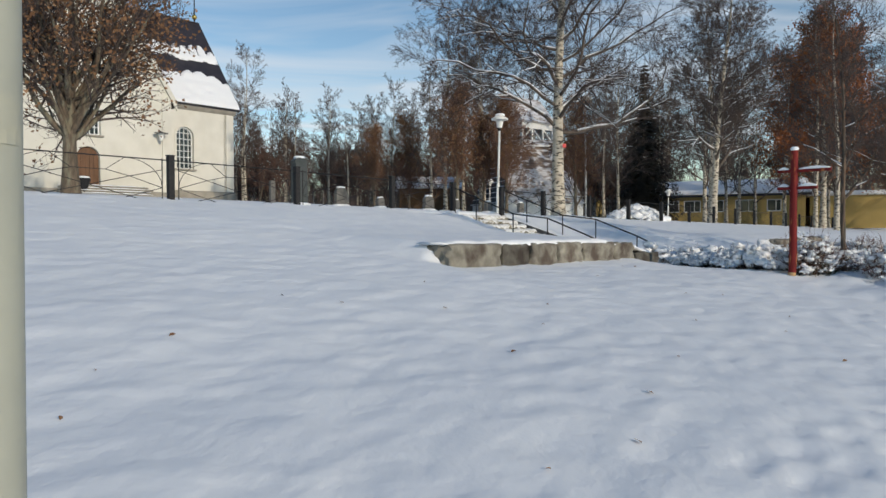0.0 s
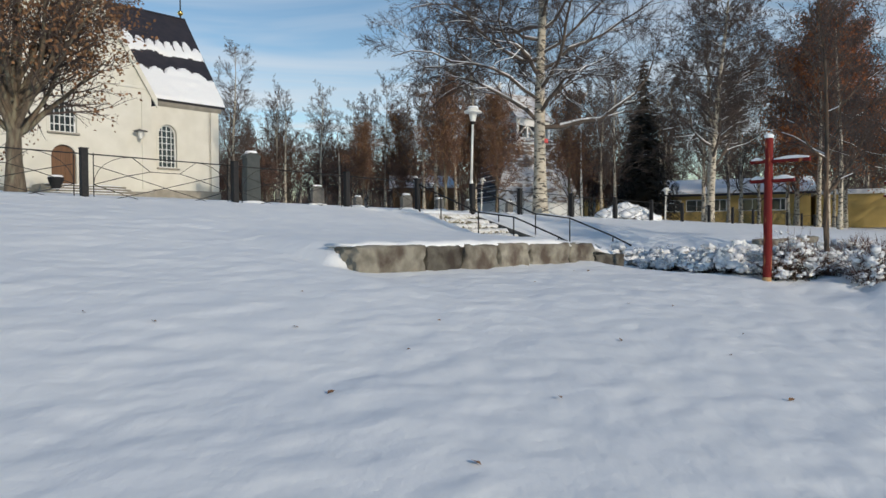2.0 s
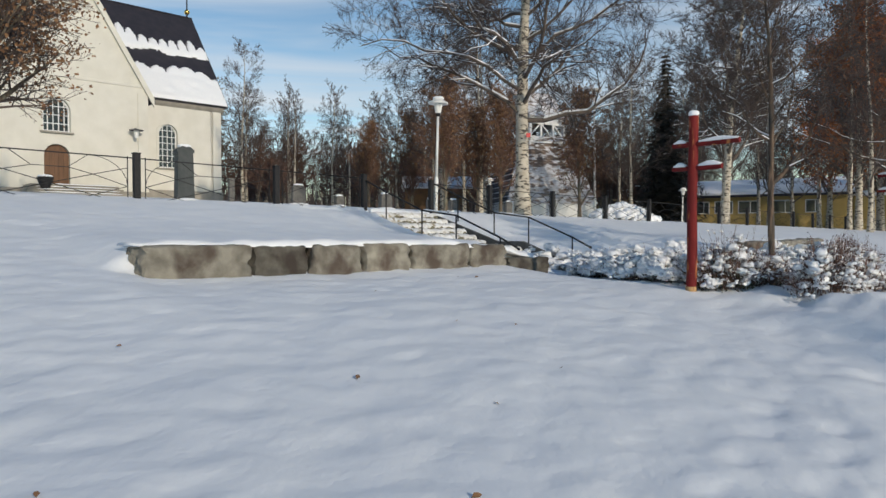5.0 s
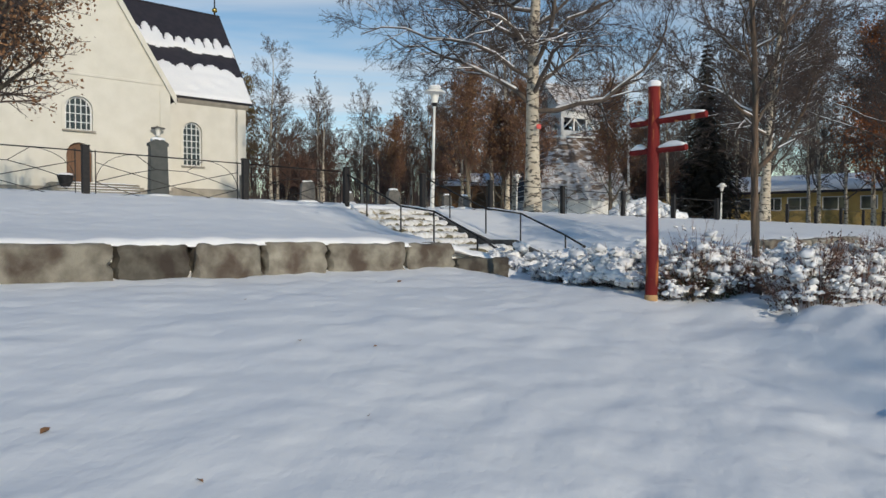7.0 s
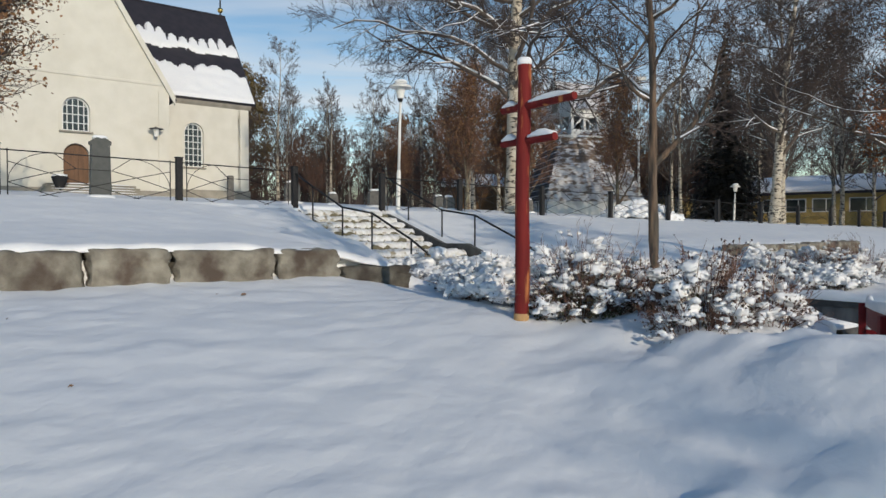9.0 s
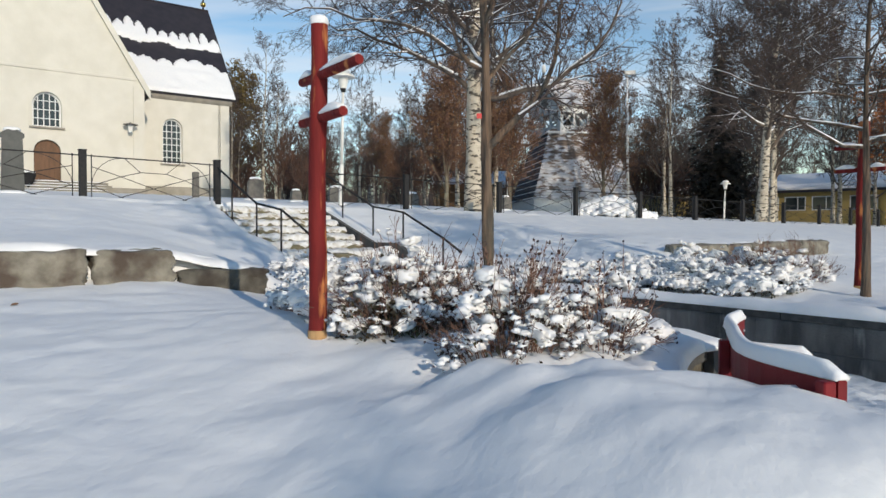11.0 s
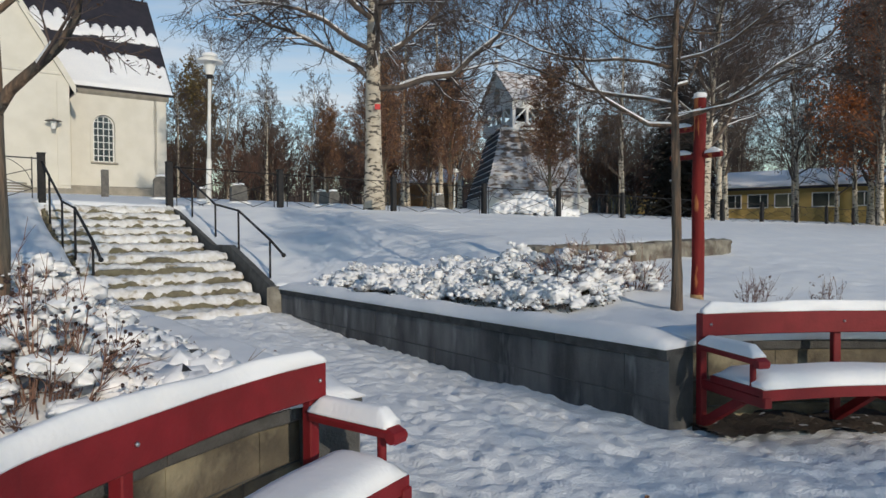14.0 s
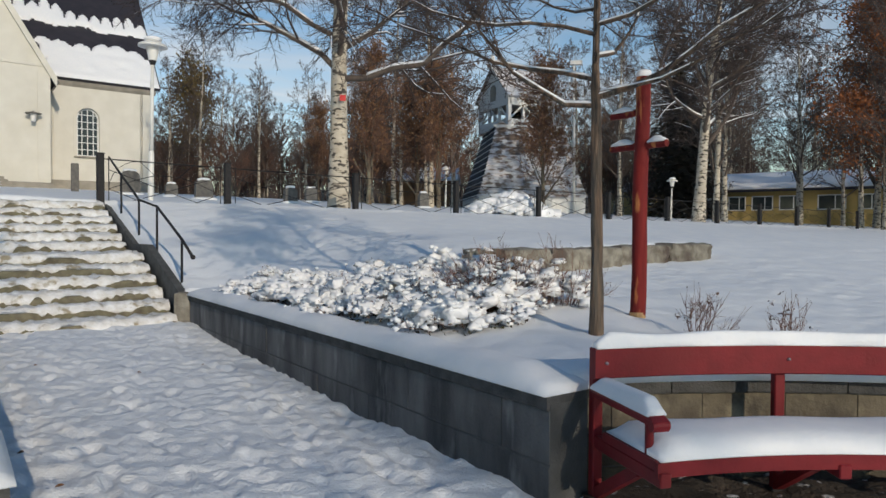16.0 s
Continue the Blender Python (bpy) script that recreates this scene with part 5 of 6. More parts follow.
# ---- gravestones ----
def gravestone(x, y, w, h, t, material, label, style="round"):
    w, h = (w, h) if style == "tall" else (w * 0.72, h * 0.85)
    z = gz(x, y)
    g = thing("gravestone", (x, y, z), label, "gravestone", "gravestones in the churchyard")
    rot = math.atan2(UY, UX)
    ax = Vector((math.cos(rot), math.sin(rot), 0))
    fr = [(Vector((x, y, 0)) - VD * t / 2, ax, VZ), (Vector((x, y, 0)) + VD * t / 2, ax, VZ)]
    if style == "round":
        pr = [(-w / 2, z - 0.1), (w / 2, z - 0.1), (w / 2 * 0.94, z + h * 0.8)] + [(w / 2 * 0.94 * math.cos(a), z + h * 0.8 + h * 0.2 * math.sin(a)) for a in (0.4, 0.8, 1.2, 1.57, 1.94, 2.34, 2.74)] + [(-w / 2 * 0.94, z + h * 0.8)]
    else:
        pr = [(-w / 2, z - 0.1), (w / 2, z - 0.1), (w / 2 * 0.85, z + h * 0.88), (w / 2 * 1.0, z + h * 0.89), (w / 2, z + h * 0.94), (w / 2 * 0.45, z + h), (-w / 2 * 0.45, z + h), (-w / 2, z + h * 0.94), (-w / 2 * 1.0, z + h * 0.89), (-w / 2 * 0.85, z + h * 0.88)]
    part("stone", M().sweep(fr, pr), material, g)
    part("snow", M().lump(Vector((x, y, z + h + 0.01)), (w * 0.75, t * 1.05, 0.12), n=4, power=2.6, m=Matrix.Rotation(rot, 4, 'Z')), SNOW_CAP, g, smooth=True)
    part("foot_snow", M().lump(Vector((x, y, z)), (w * 1.5, t + 0.4, 0.16), n=4, power=2.4, rough=0.1, m=Matrix.Rotation(rot, 4, 'Z')), SNOW_CAP, g, smooth=True)


gravestone(-5.93, 17.65, 0.46, 1.42, 0.26, SLATE, "tall dark polished gravestone with a snow cap", "tall")
rng = random.Random(3)
for x, y, w, h in ((-6.6, 31.0, 0.95, 1.05), (-4.6, 30.5, 0.6, 0.55), (-2.2, 28.5, 0.8, 0.75), 
                   (0.6, 29.0, 0.6, 0.6), (-0.8, 34.5, 0.7, 0.7), (3.2, 38.0, 0.7, 0.8)):
    gravestone(x, y, w, h, 0.2, GRAVE, "grey granite gravestone standing in the snow", "round")

# ---- snow heap by the fence ----
m = M()
for k in range(330):
    a, r = rng.uniform(0, 6.28), rng.random() ** 0.6
    x, y = 7.75 + 1.35 * r * math.cos(a), 29.6 + 0.8 * r * math.sin(a)
    s = rng.uniform(0.10, 0.20) + 0.26 * rng.random() ** 3
    m.lump((x, y, gz(x, y) + (0.04 + 0.66 * (1 - r) ** 0.8) * rng.uniform(0.8, 1.0)), (s * rng.uniform(0.9, 1.7), s, s * 0.8), seed=k, n=3, power=4.0, rough=0.42, freq=2.0, m=Matrix.Rotation(rng.uniform(0, 3.1), 4, 'Z') @ Matrix.Rotation(rng.uniform(-0.6, 0.6), 4, 'X'))
solo("snow_heap", m, SNOW_CAP, "heap of cleared snow lumps behind the fence", "snow heap", kind="stuff", smooth=True)


# ---- trees ----
def grow(seed, H, r0, first, limbs, subs, twigs, tips=0, up=(35, 65), reach=0.38, droop=0.0, wiggle=0.18, rmin=0.006, lean=(0, 0), stems=1, taper=0.9, trunk_n=10, crown_top=0.96, crown_shape=0.75, limb_k=1.0, crook=0.018, flat=False, knobs=0.0, extra=()):
    """A tree at the origin: a dict of meshes and the twig tips."""
    r = random.Random(seed)
    out = {"trunk": M(), "limbs": [], "twigs": M(), "snow": M(), "tips": [], "line": []}

    def rnd(k):
        return Vector((r.uniform(-1, 1), r.uniform(-1, 1), r.uniform(-1, 1))) * k

    def spike(mm, a, b, rad):
        d = (b - a).normalized()
        x = (Vector((1, 0, 0)) if abs(d.x) < 0.8 else Vector((0, 1, 0))).cross(d).normalized() * rad
        y = d.cross(x)
        i = len(mm.v)
        if flat:
            y = (x * r.uniform(-1, 1) + y * r.uniform(-1, 1)).normalized() * rad
            mm.v += [a + y, a - y, b]
            mm.f.append((i, i + 1, i + 2))
            return
        mm.v += [a + x, a - x * 0.5 + y * 0.87, a - x * 0.5 - y * 0.87, b]
        mm.f += [(i, i + 1, i + 3), (i + 1, i + 2, i + 3), (i + 2, i, i + 3)]

    def shoot(p, d, L, rad, level):
        last = level >= 3 and (level == 4 or tips == 0)
        k = 8 if level == 1 else (3 if level == 2 else (1 if last or flat else 2))
        pts, rads = [p], [rad]
        q, dd = p.copy(), d.normalized()
        for i in range(k):
            sag = -droop * (i / k) * (1.2 if level > 1 else 0.5)
            dd = (dd + rnd(wiggle) + Vector((0, 0, 0.10 + sag))).normalized()
            q = q + dd * (L / k)
            pts.append(q.copy())
            rads.append(max(rmin, rad * (1 - 0.82 * (i + 1) / k)))
        if last:
            spike(out["twigs"], p, pts[-1], rad)
            out["tips"].append((pts[-1], dd))
            return
        if level == 1:
            out["limbs"].append(M())
        (out["limbs"][-1] if level == 1 else out["twigs"]).tube(pts, rads, 5 if level == 1 else 3, cap=False)
        if level <= 2 and rad > 0.012:
            for i in range(k):
                a, b = pts[i], pts[i + 1]
                if abs((b - a).normalized().z) < 0.62 and r.random() < 0.75:
                    w = rads[i]
                    out["snow"].tube([a + VZ * w * 0.75, b + VZ * rads[i + 1] * 0.75], [w * 0.85, rads[i + 1] * 0.85], 4, cap=False)
        n = (0, subs, twigs, tips)[level] if level < 4 else 0
        if level == 3:
            out["tips"].append((pts[-1], dd))
        for j in range(n):
            t = 0.22 + 0.78 * (j + r.random()) / n
            f = t * k
            i = min(int(f), k - 1)
            o = pts[i].lerp(pts[i + 1], f - i)
            ax = (pts[i + 1] - pts[i]).normalized()
            side = rnd(1.0)
            side = (side - ax * side.dot(ax)).normalized()
            nd = (ax * 0.75 + side * r.uniform(0.55, 1.05)).normalized()
            shoot(o, nd, L * r.uniform(0.30, 0.52) * (1.15 - 0.5 * t), max(rmin, rads[i] * 0.5), level + 1)
    for s in range(stems):
        pts, rads = [], []
        ang = r.uniform(0, 6.28)
        sx, sy = (lean[0], lean[1]) if stems == 1 else (0.22 * math.cos(ang + s * 6.28 / stems), 0.22 * math.sin(ang + s * 6.28 / stems))
        wob = r.uniform(0, 6)
        for i in range(trunk_n + 1):
            t = i / trunk_n
            pts.append(Vector((sx * H * t + crook * H * math.sin(wob + 5 * t) * t, sy * H * t + crook * H * math.cos(wob + 4 * t) * t, H * t - 0.15 * (t == 0))))
            rads.append(r0 * (1.28 if i == 0 else 1.0) * max(0.05, (1 - taper * t)))
        out["trunk"].tube(pts, rads, 12, cap=False)
        if knobs:
            out["trunk"].v = [p + noise.noise_vector(Vector((p.x * 14, p.y * 14, p.z * 5))) * knobs for p in out["trunk"].v]
        for h, way, L, rad in extra:
            f = h / H * trunk_n
            shoot(pts[int(f)].lerp(pts[int(f) + 1], f - int(f)), Vector(way), L, rad, 1)
        out["line"] = pts
        for j in range(limbs):
            t = (first + (H * crown_top - first) * ((j + r.random() * 0.8) / limbs)) / H
            f = t * trunk_n
            i = min(int(f), trunk_n - 1)
            o = pts[i].lerp(pts[i + 1], f - i)
            a = j * 2.4 + r.uniform(-0.5, 0.5)
            el = radians(r.uniform(*up))
            d = Vector((math.cos(a) * math.cos(el), math.sin(a) * math.cos(el), math.sin(el)))
            k = (1 - (t - first / H) / (1.03 - first / H)) ** crown_shape
            shoot(o, d, H * reach * (0.25 + 0.75 * k) * r.uniform(0.8, 1.15), max(rmin * 2, rads[i] * limb_k * r.uniform(0.32, 0.5)), 1)
    return out


def leaves_on(tips, per, size, spread, seed, share=1.0):
    r = random.Random(seed)
    m = M()
    for p, d in tips:
        if r.random() > share:
            continue
        for _ in range(per):
            c = p + Vector((r.gauss(0, spread), r.gauss(0, spread), r.gauss(0, spread * 0.8)))
            a = Vector((r.uniform(-1, 1), r.uniform(-1, 1), r.uniform(-1, 1))).normalized() * size * r.uniform(0.6, 1.2)
            b = a.cross(Vector((r.uniform(-1, 1), r.uniform(-1, 1), r.uniform(-1, 1)))).normalized() * size * r.uniform(0.6, 1.1)
            m.quad(c, a, b)
    return m


def tree(name, at, g, label, bark, limb, twig, group="", leaf=None, snow=False, category="tree", joined=False):
    ob = thing(name, at, label, category, group)
    o = Vector(at)
    for nm, mt, mms in (("trunk", bark, [g["trunk"]]), ("limb", limb, g["limbs"]), ("twig_crown", twig, [g["twigs"]])):
        if nm == "limb" and joined:
            one = M()
            for mm in mms:
                one.poly(mm.v, mm.f)
            mms = [one]
        for mm in mms:
            if mm.f:
                mm.v = [p + o for p in mm.v]
                part("limb_crown" if nm == "limb" and joined else nm, mm, mt, ob, smooth=True, kind="stuff" if nm == "twig_crown" or (nm == "limb" and joined) else "")
    if snow and g["snow"].f:
        g["snow"].v = [p + o for p in g["snow"].v]
        part("limb_snow", g["snow"], SNOW_CAP, ob, "thin lines of snow", smooth=True, kind="stuff")
    if leaf:
        mm, mt, lab = leaf
        mm.v = [p + o for p in mm.v]
        part("foliage", mm, mt, ob, lab, kind="stuff")
    return ob


def base_at(x, y, dz=0.0):
    return (x, y, gz(x, y) + dz)


# the large birch behind the fence
g = grow(21, 17.0, 0.27, 3.4, 44, 16, 12, 9, limb_k=1.0, up=(-5, 48), reach=0.36, droop=0.32, wiggle=0.42, rmin=0.006, lean=(0.012, 0.0), taper=0.88, crown_shape=0.6)
big_birch = tree("birch", base_at(3.35, 25.8), g, "large old birch with white flaky bark and bare drooping twigs", BIRCH, LIMB, TWIG, "birches", snow=True)
tagp = Vector((3.42, 25.8, gz(3.35, 25.8)))
part("red_tag", M().box(tagp + Vector((0.13, -0.30, 2.95)), (0.16, 0.02, 0.16), Matrix.Rotation(0.3, 4, 'Z')), RED_TAG, big_birch, "small red marker plate")

# birch on the right, leaning
g = grow(33, 15.5, 0.26, 3.0, 36, 15, 11, 9, limb_k=0.95, up=(5, 55), reach=0.33, droop=0.18, wiggle=0.26, rmin=0.008, lean=(0.075, 0.01), taper=0.92)
tree("birch", base_at(15.3, 39.4), g, "leaning birch with a pale trunk and bare twigs", BIRCH, LIMB, TWIG, "birches", snow=True)

# young tree by the first pole
g = grow(8, 5.2, 0.047, 1.75, 20, 11, 9, 6, limb_k=1.2, crook=0.03, up=(24, 62), reach=0.36, droop=0.04, wiggle=0.38, rmin=0.003, lean=(-0.055, -0.02), taper=0.85, crown_shape=0.5, trunk_n=30, knobs=0.014,
         extra=((1.38, (0.70, -0.25, 0.62), 1.35, 0.034), (1.95, (-0.9, 0.1, 0.45), 1.1, 0.020)))
p = W(-3.83, 10.95)
tree("young_tree", (p.x, p.y, 1.28), g, "young bare tree with ridged bark and snowy limbs beside the path", BARK_GREY, BARK_GREY, TWIG, "young trees by the path", snow=True,
     leaf=(leaves_on(g["tips"], 1, 0.014, 0.02, 2, 0.18), LEAF_SHRUB, "dried berries and buds"))
g = grow(16, 5.0, 0.050, 1.75, 24, 12, 9, 6, limb_k=1.2, crook=0.02, up=(-6, 36), reach=0.44, droop=0.05, wiggle=0.32, rmin=0.003, lean=(0.01, 0.0), taper=0.85, crown_shape=0.5, crown_top=0.85, trunk_n=30, knobs=0.012,
         extra=((1.78, (0.95, -0.1, 0.18), 1.9, 0.026), (1.72, (-0.95, 0.1, 0.10), 1.9, 0.022)))
p = W(1.40, 11.36)
tree("young_tree", (p.x, p.y, 1.30), g, "young bare tree with ridged bark and snowy limbs behind the bench", BARK_GREY, BARK_GREY, TWIG, "young trees by the path", snow=True,
     leaf=(leaves_on(g["tips"], 1, 0.014, 0.02, 2, 0.18), LEAF_SHRUB, "dried berries and buds"))

# maple by the church, brown leaves still on it
g = grow(5, 8.4, 0.25, 1.35, 30, 12, 8, 3, up=(12, 72), reach=0.66, droop=0.02, wiggle=0.15, rmin=0.008, taper=0.95, crown_shape=0.3, crown_top=0.42, limb_k=1.15)
tree("maple", base_at(-13.95, 19.7, 0.15), g, "broad maple with withered brown leaves before the church", BARK, BARK, TWIG, leaf=(leaves_on(g["tips"], 2, 0.072, 0.15, 4, 0.42), LEAF_BROWN, "withered brown leaves"))

# orange-leaved birches
g = grow(41, 16.0, 0.24, 2.6, 34, 8, 7, 2, up=(20, 60), reach=0.30, droop=0.22, wiggle=0.22, rmin=0.010, taper=0.95)
orange = tree("autumn_birch", base_at(27.6, 49.0), g, "tall birch with rust-orange autumn leaves", BIRCH, LIMB, TWIG_RED, "autumn birches", leaf=(leaves_on(g["tips"], 3, 0.095, 0.32, 6, 1.0), LEAF_ORANGE, "rust-orange leaves"))
for x, y, s, a in ((31.0, 60.0, 1.0, 1.2), (33.0, 56.0, 1.05, 2.0), (36.0, 47.0, 0.95, 4.0)):
    copy_thing(orange, Matrix.Translation(base_at(x, y)) @ Matrix.Rotation(a, 4, 'Z') @ Matrix.Scale(s, 4))

# red-brown leafy tree before the bell tower
g = grow(51, 7.6, 0.13, 0.7, 30, 11, 10, 4, flat=True, up=(35, 75), reach=0.42, droop=0.02, wiggle=0.16, rmin=0.009, taper=0.95, crown_shape=0.45)
rowan = tree("rowan", base_at(8.3, 47.0), g, "small rowan with a dense red-brown crown", BARK, BARK, TWIG_RED, "rowans", leaf=(leaves_on(g["tips"], 1, 0.06, 0.2, 8, 0.30), LEAF_BROWN, "few dark leaves"))
for x, y, s, a in ((-0.5, 42.0, 0.95, 1.0), (1.4, 45.0, 0.8, 2.6), (2.9, 43.5, 0.9, 4.1), (-4.5, 60.0, 1.0, 3.3), (35.5, 53.0, 1.3, 3.4), (13.2, 67.0, 1.0, 1.7), (-7.0, 52.0, 0.75, 0.8)):
    copy_thing(rowan, Matrix.Translation(base_at(x, y)) @ Matrix.Rotation(a, 4, 'Z') @ Matrix.Scale(s, 4))

# tree with thinning olive-brown leaves behind the church
g = grow(61, 15.0, 0.3, 2.0, 24, 7, 6, 2, up=(25, 70), reach=0.34, wiggle=0.18, rmin=0.014, taper=0.95, crown_shape=0.5)
aspen = tree("aspen", base_at(-31.0, 77.0), g, "tree with thinning olive-brown leaves behind the church", BARK, BARK, TWIG, leaf=(leaves_on(g["tips"], 2, 0.16, 0.35, 9), LEAF_OLIVE, "olive-brown leaves"))

# bare birches behind
far_kinds = []
for seed, H, subs, tw, tips in ((71, 14.0, 9, 8, 7), (72, 12.5, 9, 8, 7), (73, 12.0, 6, 6, 6), (74, 11.0, 6, 6, 6)):
    far_kinds.append(grow(seed, H, 0.14, 1.8, 26, subs, tw, tips, up=(25, 68), reach=0.27, droop=0.16, wiggle=0.26, rmin=0.008 if seed < 73 else 0.011, taper=0.95, crown_shape=0.6, flat=True))
spots = [(-19.0, 58.0), (0.3, 53.0), (-13.9, 72.0), (-11.0, 78.0)]
kinds = []
for g, (x, y) in zip(far_kinds, spots):
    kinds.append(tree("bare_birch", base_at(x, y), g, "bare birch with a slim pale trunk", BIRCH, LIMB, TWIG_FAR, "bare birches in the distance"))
rng = random.Random(77)
more = [(1.6, 48.0, 0, 1.15), (-17.5, 67.0, 1, 0.85), (-6.2, 62.5, 1, 0.95), (-4.2, 68.0, 3, 1.05), (-1.5, 74.0, 2, 0.95), (10.4, 66.0, 0, 1.0), (13.5, 60.0, 1, 1.05),
        (22.8, 95.0, 1, 1.3), (30.0, 92.0, 0, 1.4), (20.5, 66.0, 2, 1.1), (41.0, 60.0, 0, 1.15), (47.0, 66.0, 1, 1.2), (-24.5, 74.0, 2, 1.1), (6.5, 72.0, 2, 1.15), (25.0, 92.0, 3, 1.1), (31.0, 98.0, 2, 1.0),
        (34.0, 66.0, 2, 1.2), (38.5, 52.0, 1, 1.2), (-9.0, 70.0, 3, 0.95), (25.5, 94.0, 3, 1.4), (31.5, 96.0, 0, 1.4), (35.0, 60.0, 1, 1.25), (29.0, 93.0, 3, 1.5), (43.0, 54.0, 0, 1.2), (26.5, 48.0, 0, 1.15), (39.0, 92.0, 0, 1.45), (46.0, 58.0, 1, 1.3), (28.0, 90.0, 1, 1.5), (22.0, 88.0, 0, 1.4), (34.0, 58.0, 0, 1.25), (37.0, 90.0, 1, 1.5), (44.0, 63.0, 0, 1.3), (41.0, 49.0, 1, 1.2), (50.0, 60.0, 0, 1.3), (-21.5, 66.0, 2, 1.0), (-15.0, 60.0, 3, 0.9), (11.5, 74.0, 3, 1.1), (14.5, 70.0, 2, 1.15), (16.5, 77.0, 3, 1.2), (20.0, 72.0, 2, 1.2), (24.0, 75.0, 3, 1.25), (29.0, 70.0, 2, 1.3), (34.0, 74.0, 3, 1.3), (40.0, 70.0, 2, 1.35), (46.0, 74.0, 3, 1.35), (-26.5, 66.0, 3, 1.0)]
for x, y, k, s in ((-1.2, 50.0, 0, 1.1), (1.8, 55.0, 0, 1.2), (13.0, 53.0, 0, 0.95), (-2.4, 57.0, 1, 1.0), (-23.0, 60.0, 1, 0.9), (-12.5, 64.0, 1, 0.9), (-8.2, 66.0, 0, 0.8), (17.0, 44.0, 0, 1.15), (18.4, 48.5, 1, 1.15), (24.6, 42.0, 0, 1.1), (26.0, 60.0, 1, 1.25), (29.0, 57.5, 3, 1.25), (-16.4, 63.0, 2, 0.95), (-10.2, 60.5, 3, 0.75), (8.2, 69.0, 0, 1.2)):
    more.append((x, y, k, s))
for k in range(34):
    x = -42 + 66 * (k + rng.random()) / 34
    more.append((x, rng.uniform(74, 86), rng.randrange(4), rng.uniform(0.65, 0.95)))
for k in range(44):
    x = -60 + 130 * (k + rng.random()) / 44
    more.append((x, rng.uniform(84, 118) - abs(x) * 0.12, 2 + rng.randrange(2), rng.uniform(0.8, 1.15)))
for x, y, k, s in more:
    copy_thing(kinds[k], Matrix.Translation(base_at(x, y)) @ Matrix.Rotation(rng.uniform(0, 6.28), 4, 'Z') @ Matrix.Scale(s, 4))

# thickets along the churchyard's far edge
g = grow(81, 4.2, 0.05, 0.3, 13, 8, 9, 0, flat=True, up=(30, 80), reach=0.55, wiggle=0.2, rmin=0.012, taper=0.9, stems=2, crown_shape=0.4)
thicket = tree("thicket", base_at(-8.0, 60.0), g, "bare brown bushes along the churchyard edge", BARK, TWIG, TWIG_RED, "thickets", category="bush", joined=True)
for k in range(64):
    x = -36 + 96 * (k + rng.random()) / 64
    y = rng.uniform(58, 74) if x < 22 else rng.uniform(84, 95)
    if -2 < x < 14 and y < 66:
        y += 10
    copy_thing(thicket, Matrix.Translation(base_at(x, y)) @ Matrix.Rotation(rng.uniform(0, 6.28), 4, 'Z') @ Matrix.Scale(rng.uniform(0.7, 1.2), 4))

for k in range(46):
    x = -44 + 66 * (k + rng.random()) / 46
    y = rng.uniform(68, 82) + (12 if -2 < x < 14 else 0)
    copy_thing(thicket, Matrix.Translation(base_at(x, y)) @ Matrix.Rotation(rng.uniform(0, 6.28), 4, 'Z') @ Matrix.Scale(rng.uniform(1.0, 1.7), 4))

for k in range(26):
    x = -75 + 160 * (k + rng.random()) / 26
    copy_thing(thicket, Matrix.Translation(base_at(x, rng.uniform(104, 122) - abs(x) * 0.1)) @ Matrix.Rotation(rng.uniform(0, 6.28), 4, 'Z') @ Matrix.Scale(rng.uniform(1.8, 2.6), 4))

# far woods that close the view between the nearer trees
m = M()
for k in range(15000):
    x = rng.uniform(-85, 95)
    y = rng.uniform(100, 132) - abs(x) * 0.12
    h, w, t = rng.uniform(2.2, 5.5) + 2.5 * rng.random() ** 3, rng.uniform(0.05, 0.14), rng.uniform(-0.5, 0.5)
    z = 4.6 + 0.012 * (y - 100)
    i = len(m.v)
    m.v += [Vector((x - w, y, z)), Vector((x + w, y + w * 0.4, z)), Vector((x + t, y, z + h))]
    m.f.append((i, i + 1, i + 2))
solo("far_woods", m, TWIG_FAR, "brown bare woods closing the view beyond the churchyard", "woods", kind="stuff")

# trees on the sunny side, whose branches dapple the path
for x, y, k, s in ((25.0, -8.2, 1, 0.8), (20.4, -10.7, 1, 0.62), (16.0, -6.0, 1, 0.5)):
    copy_thing(kinds[k], Matrix.Translation(base_at(x, y)) @ Matrix.Rotation(x, 4, 'Z') @ Matrix.Scale(s, 4))


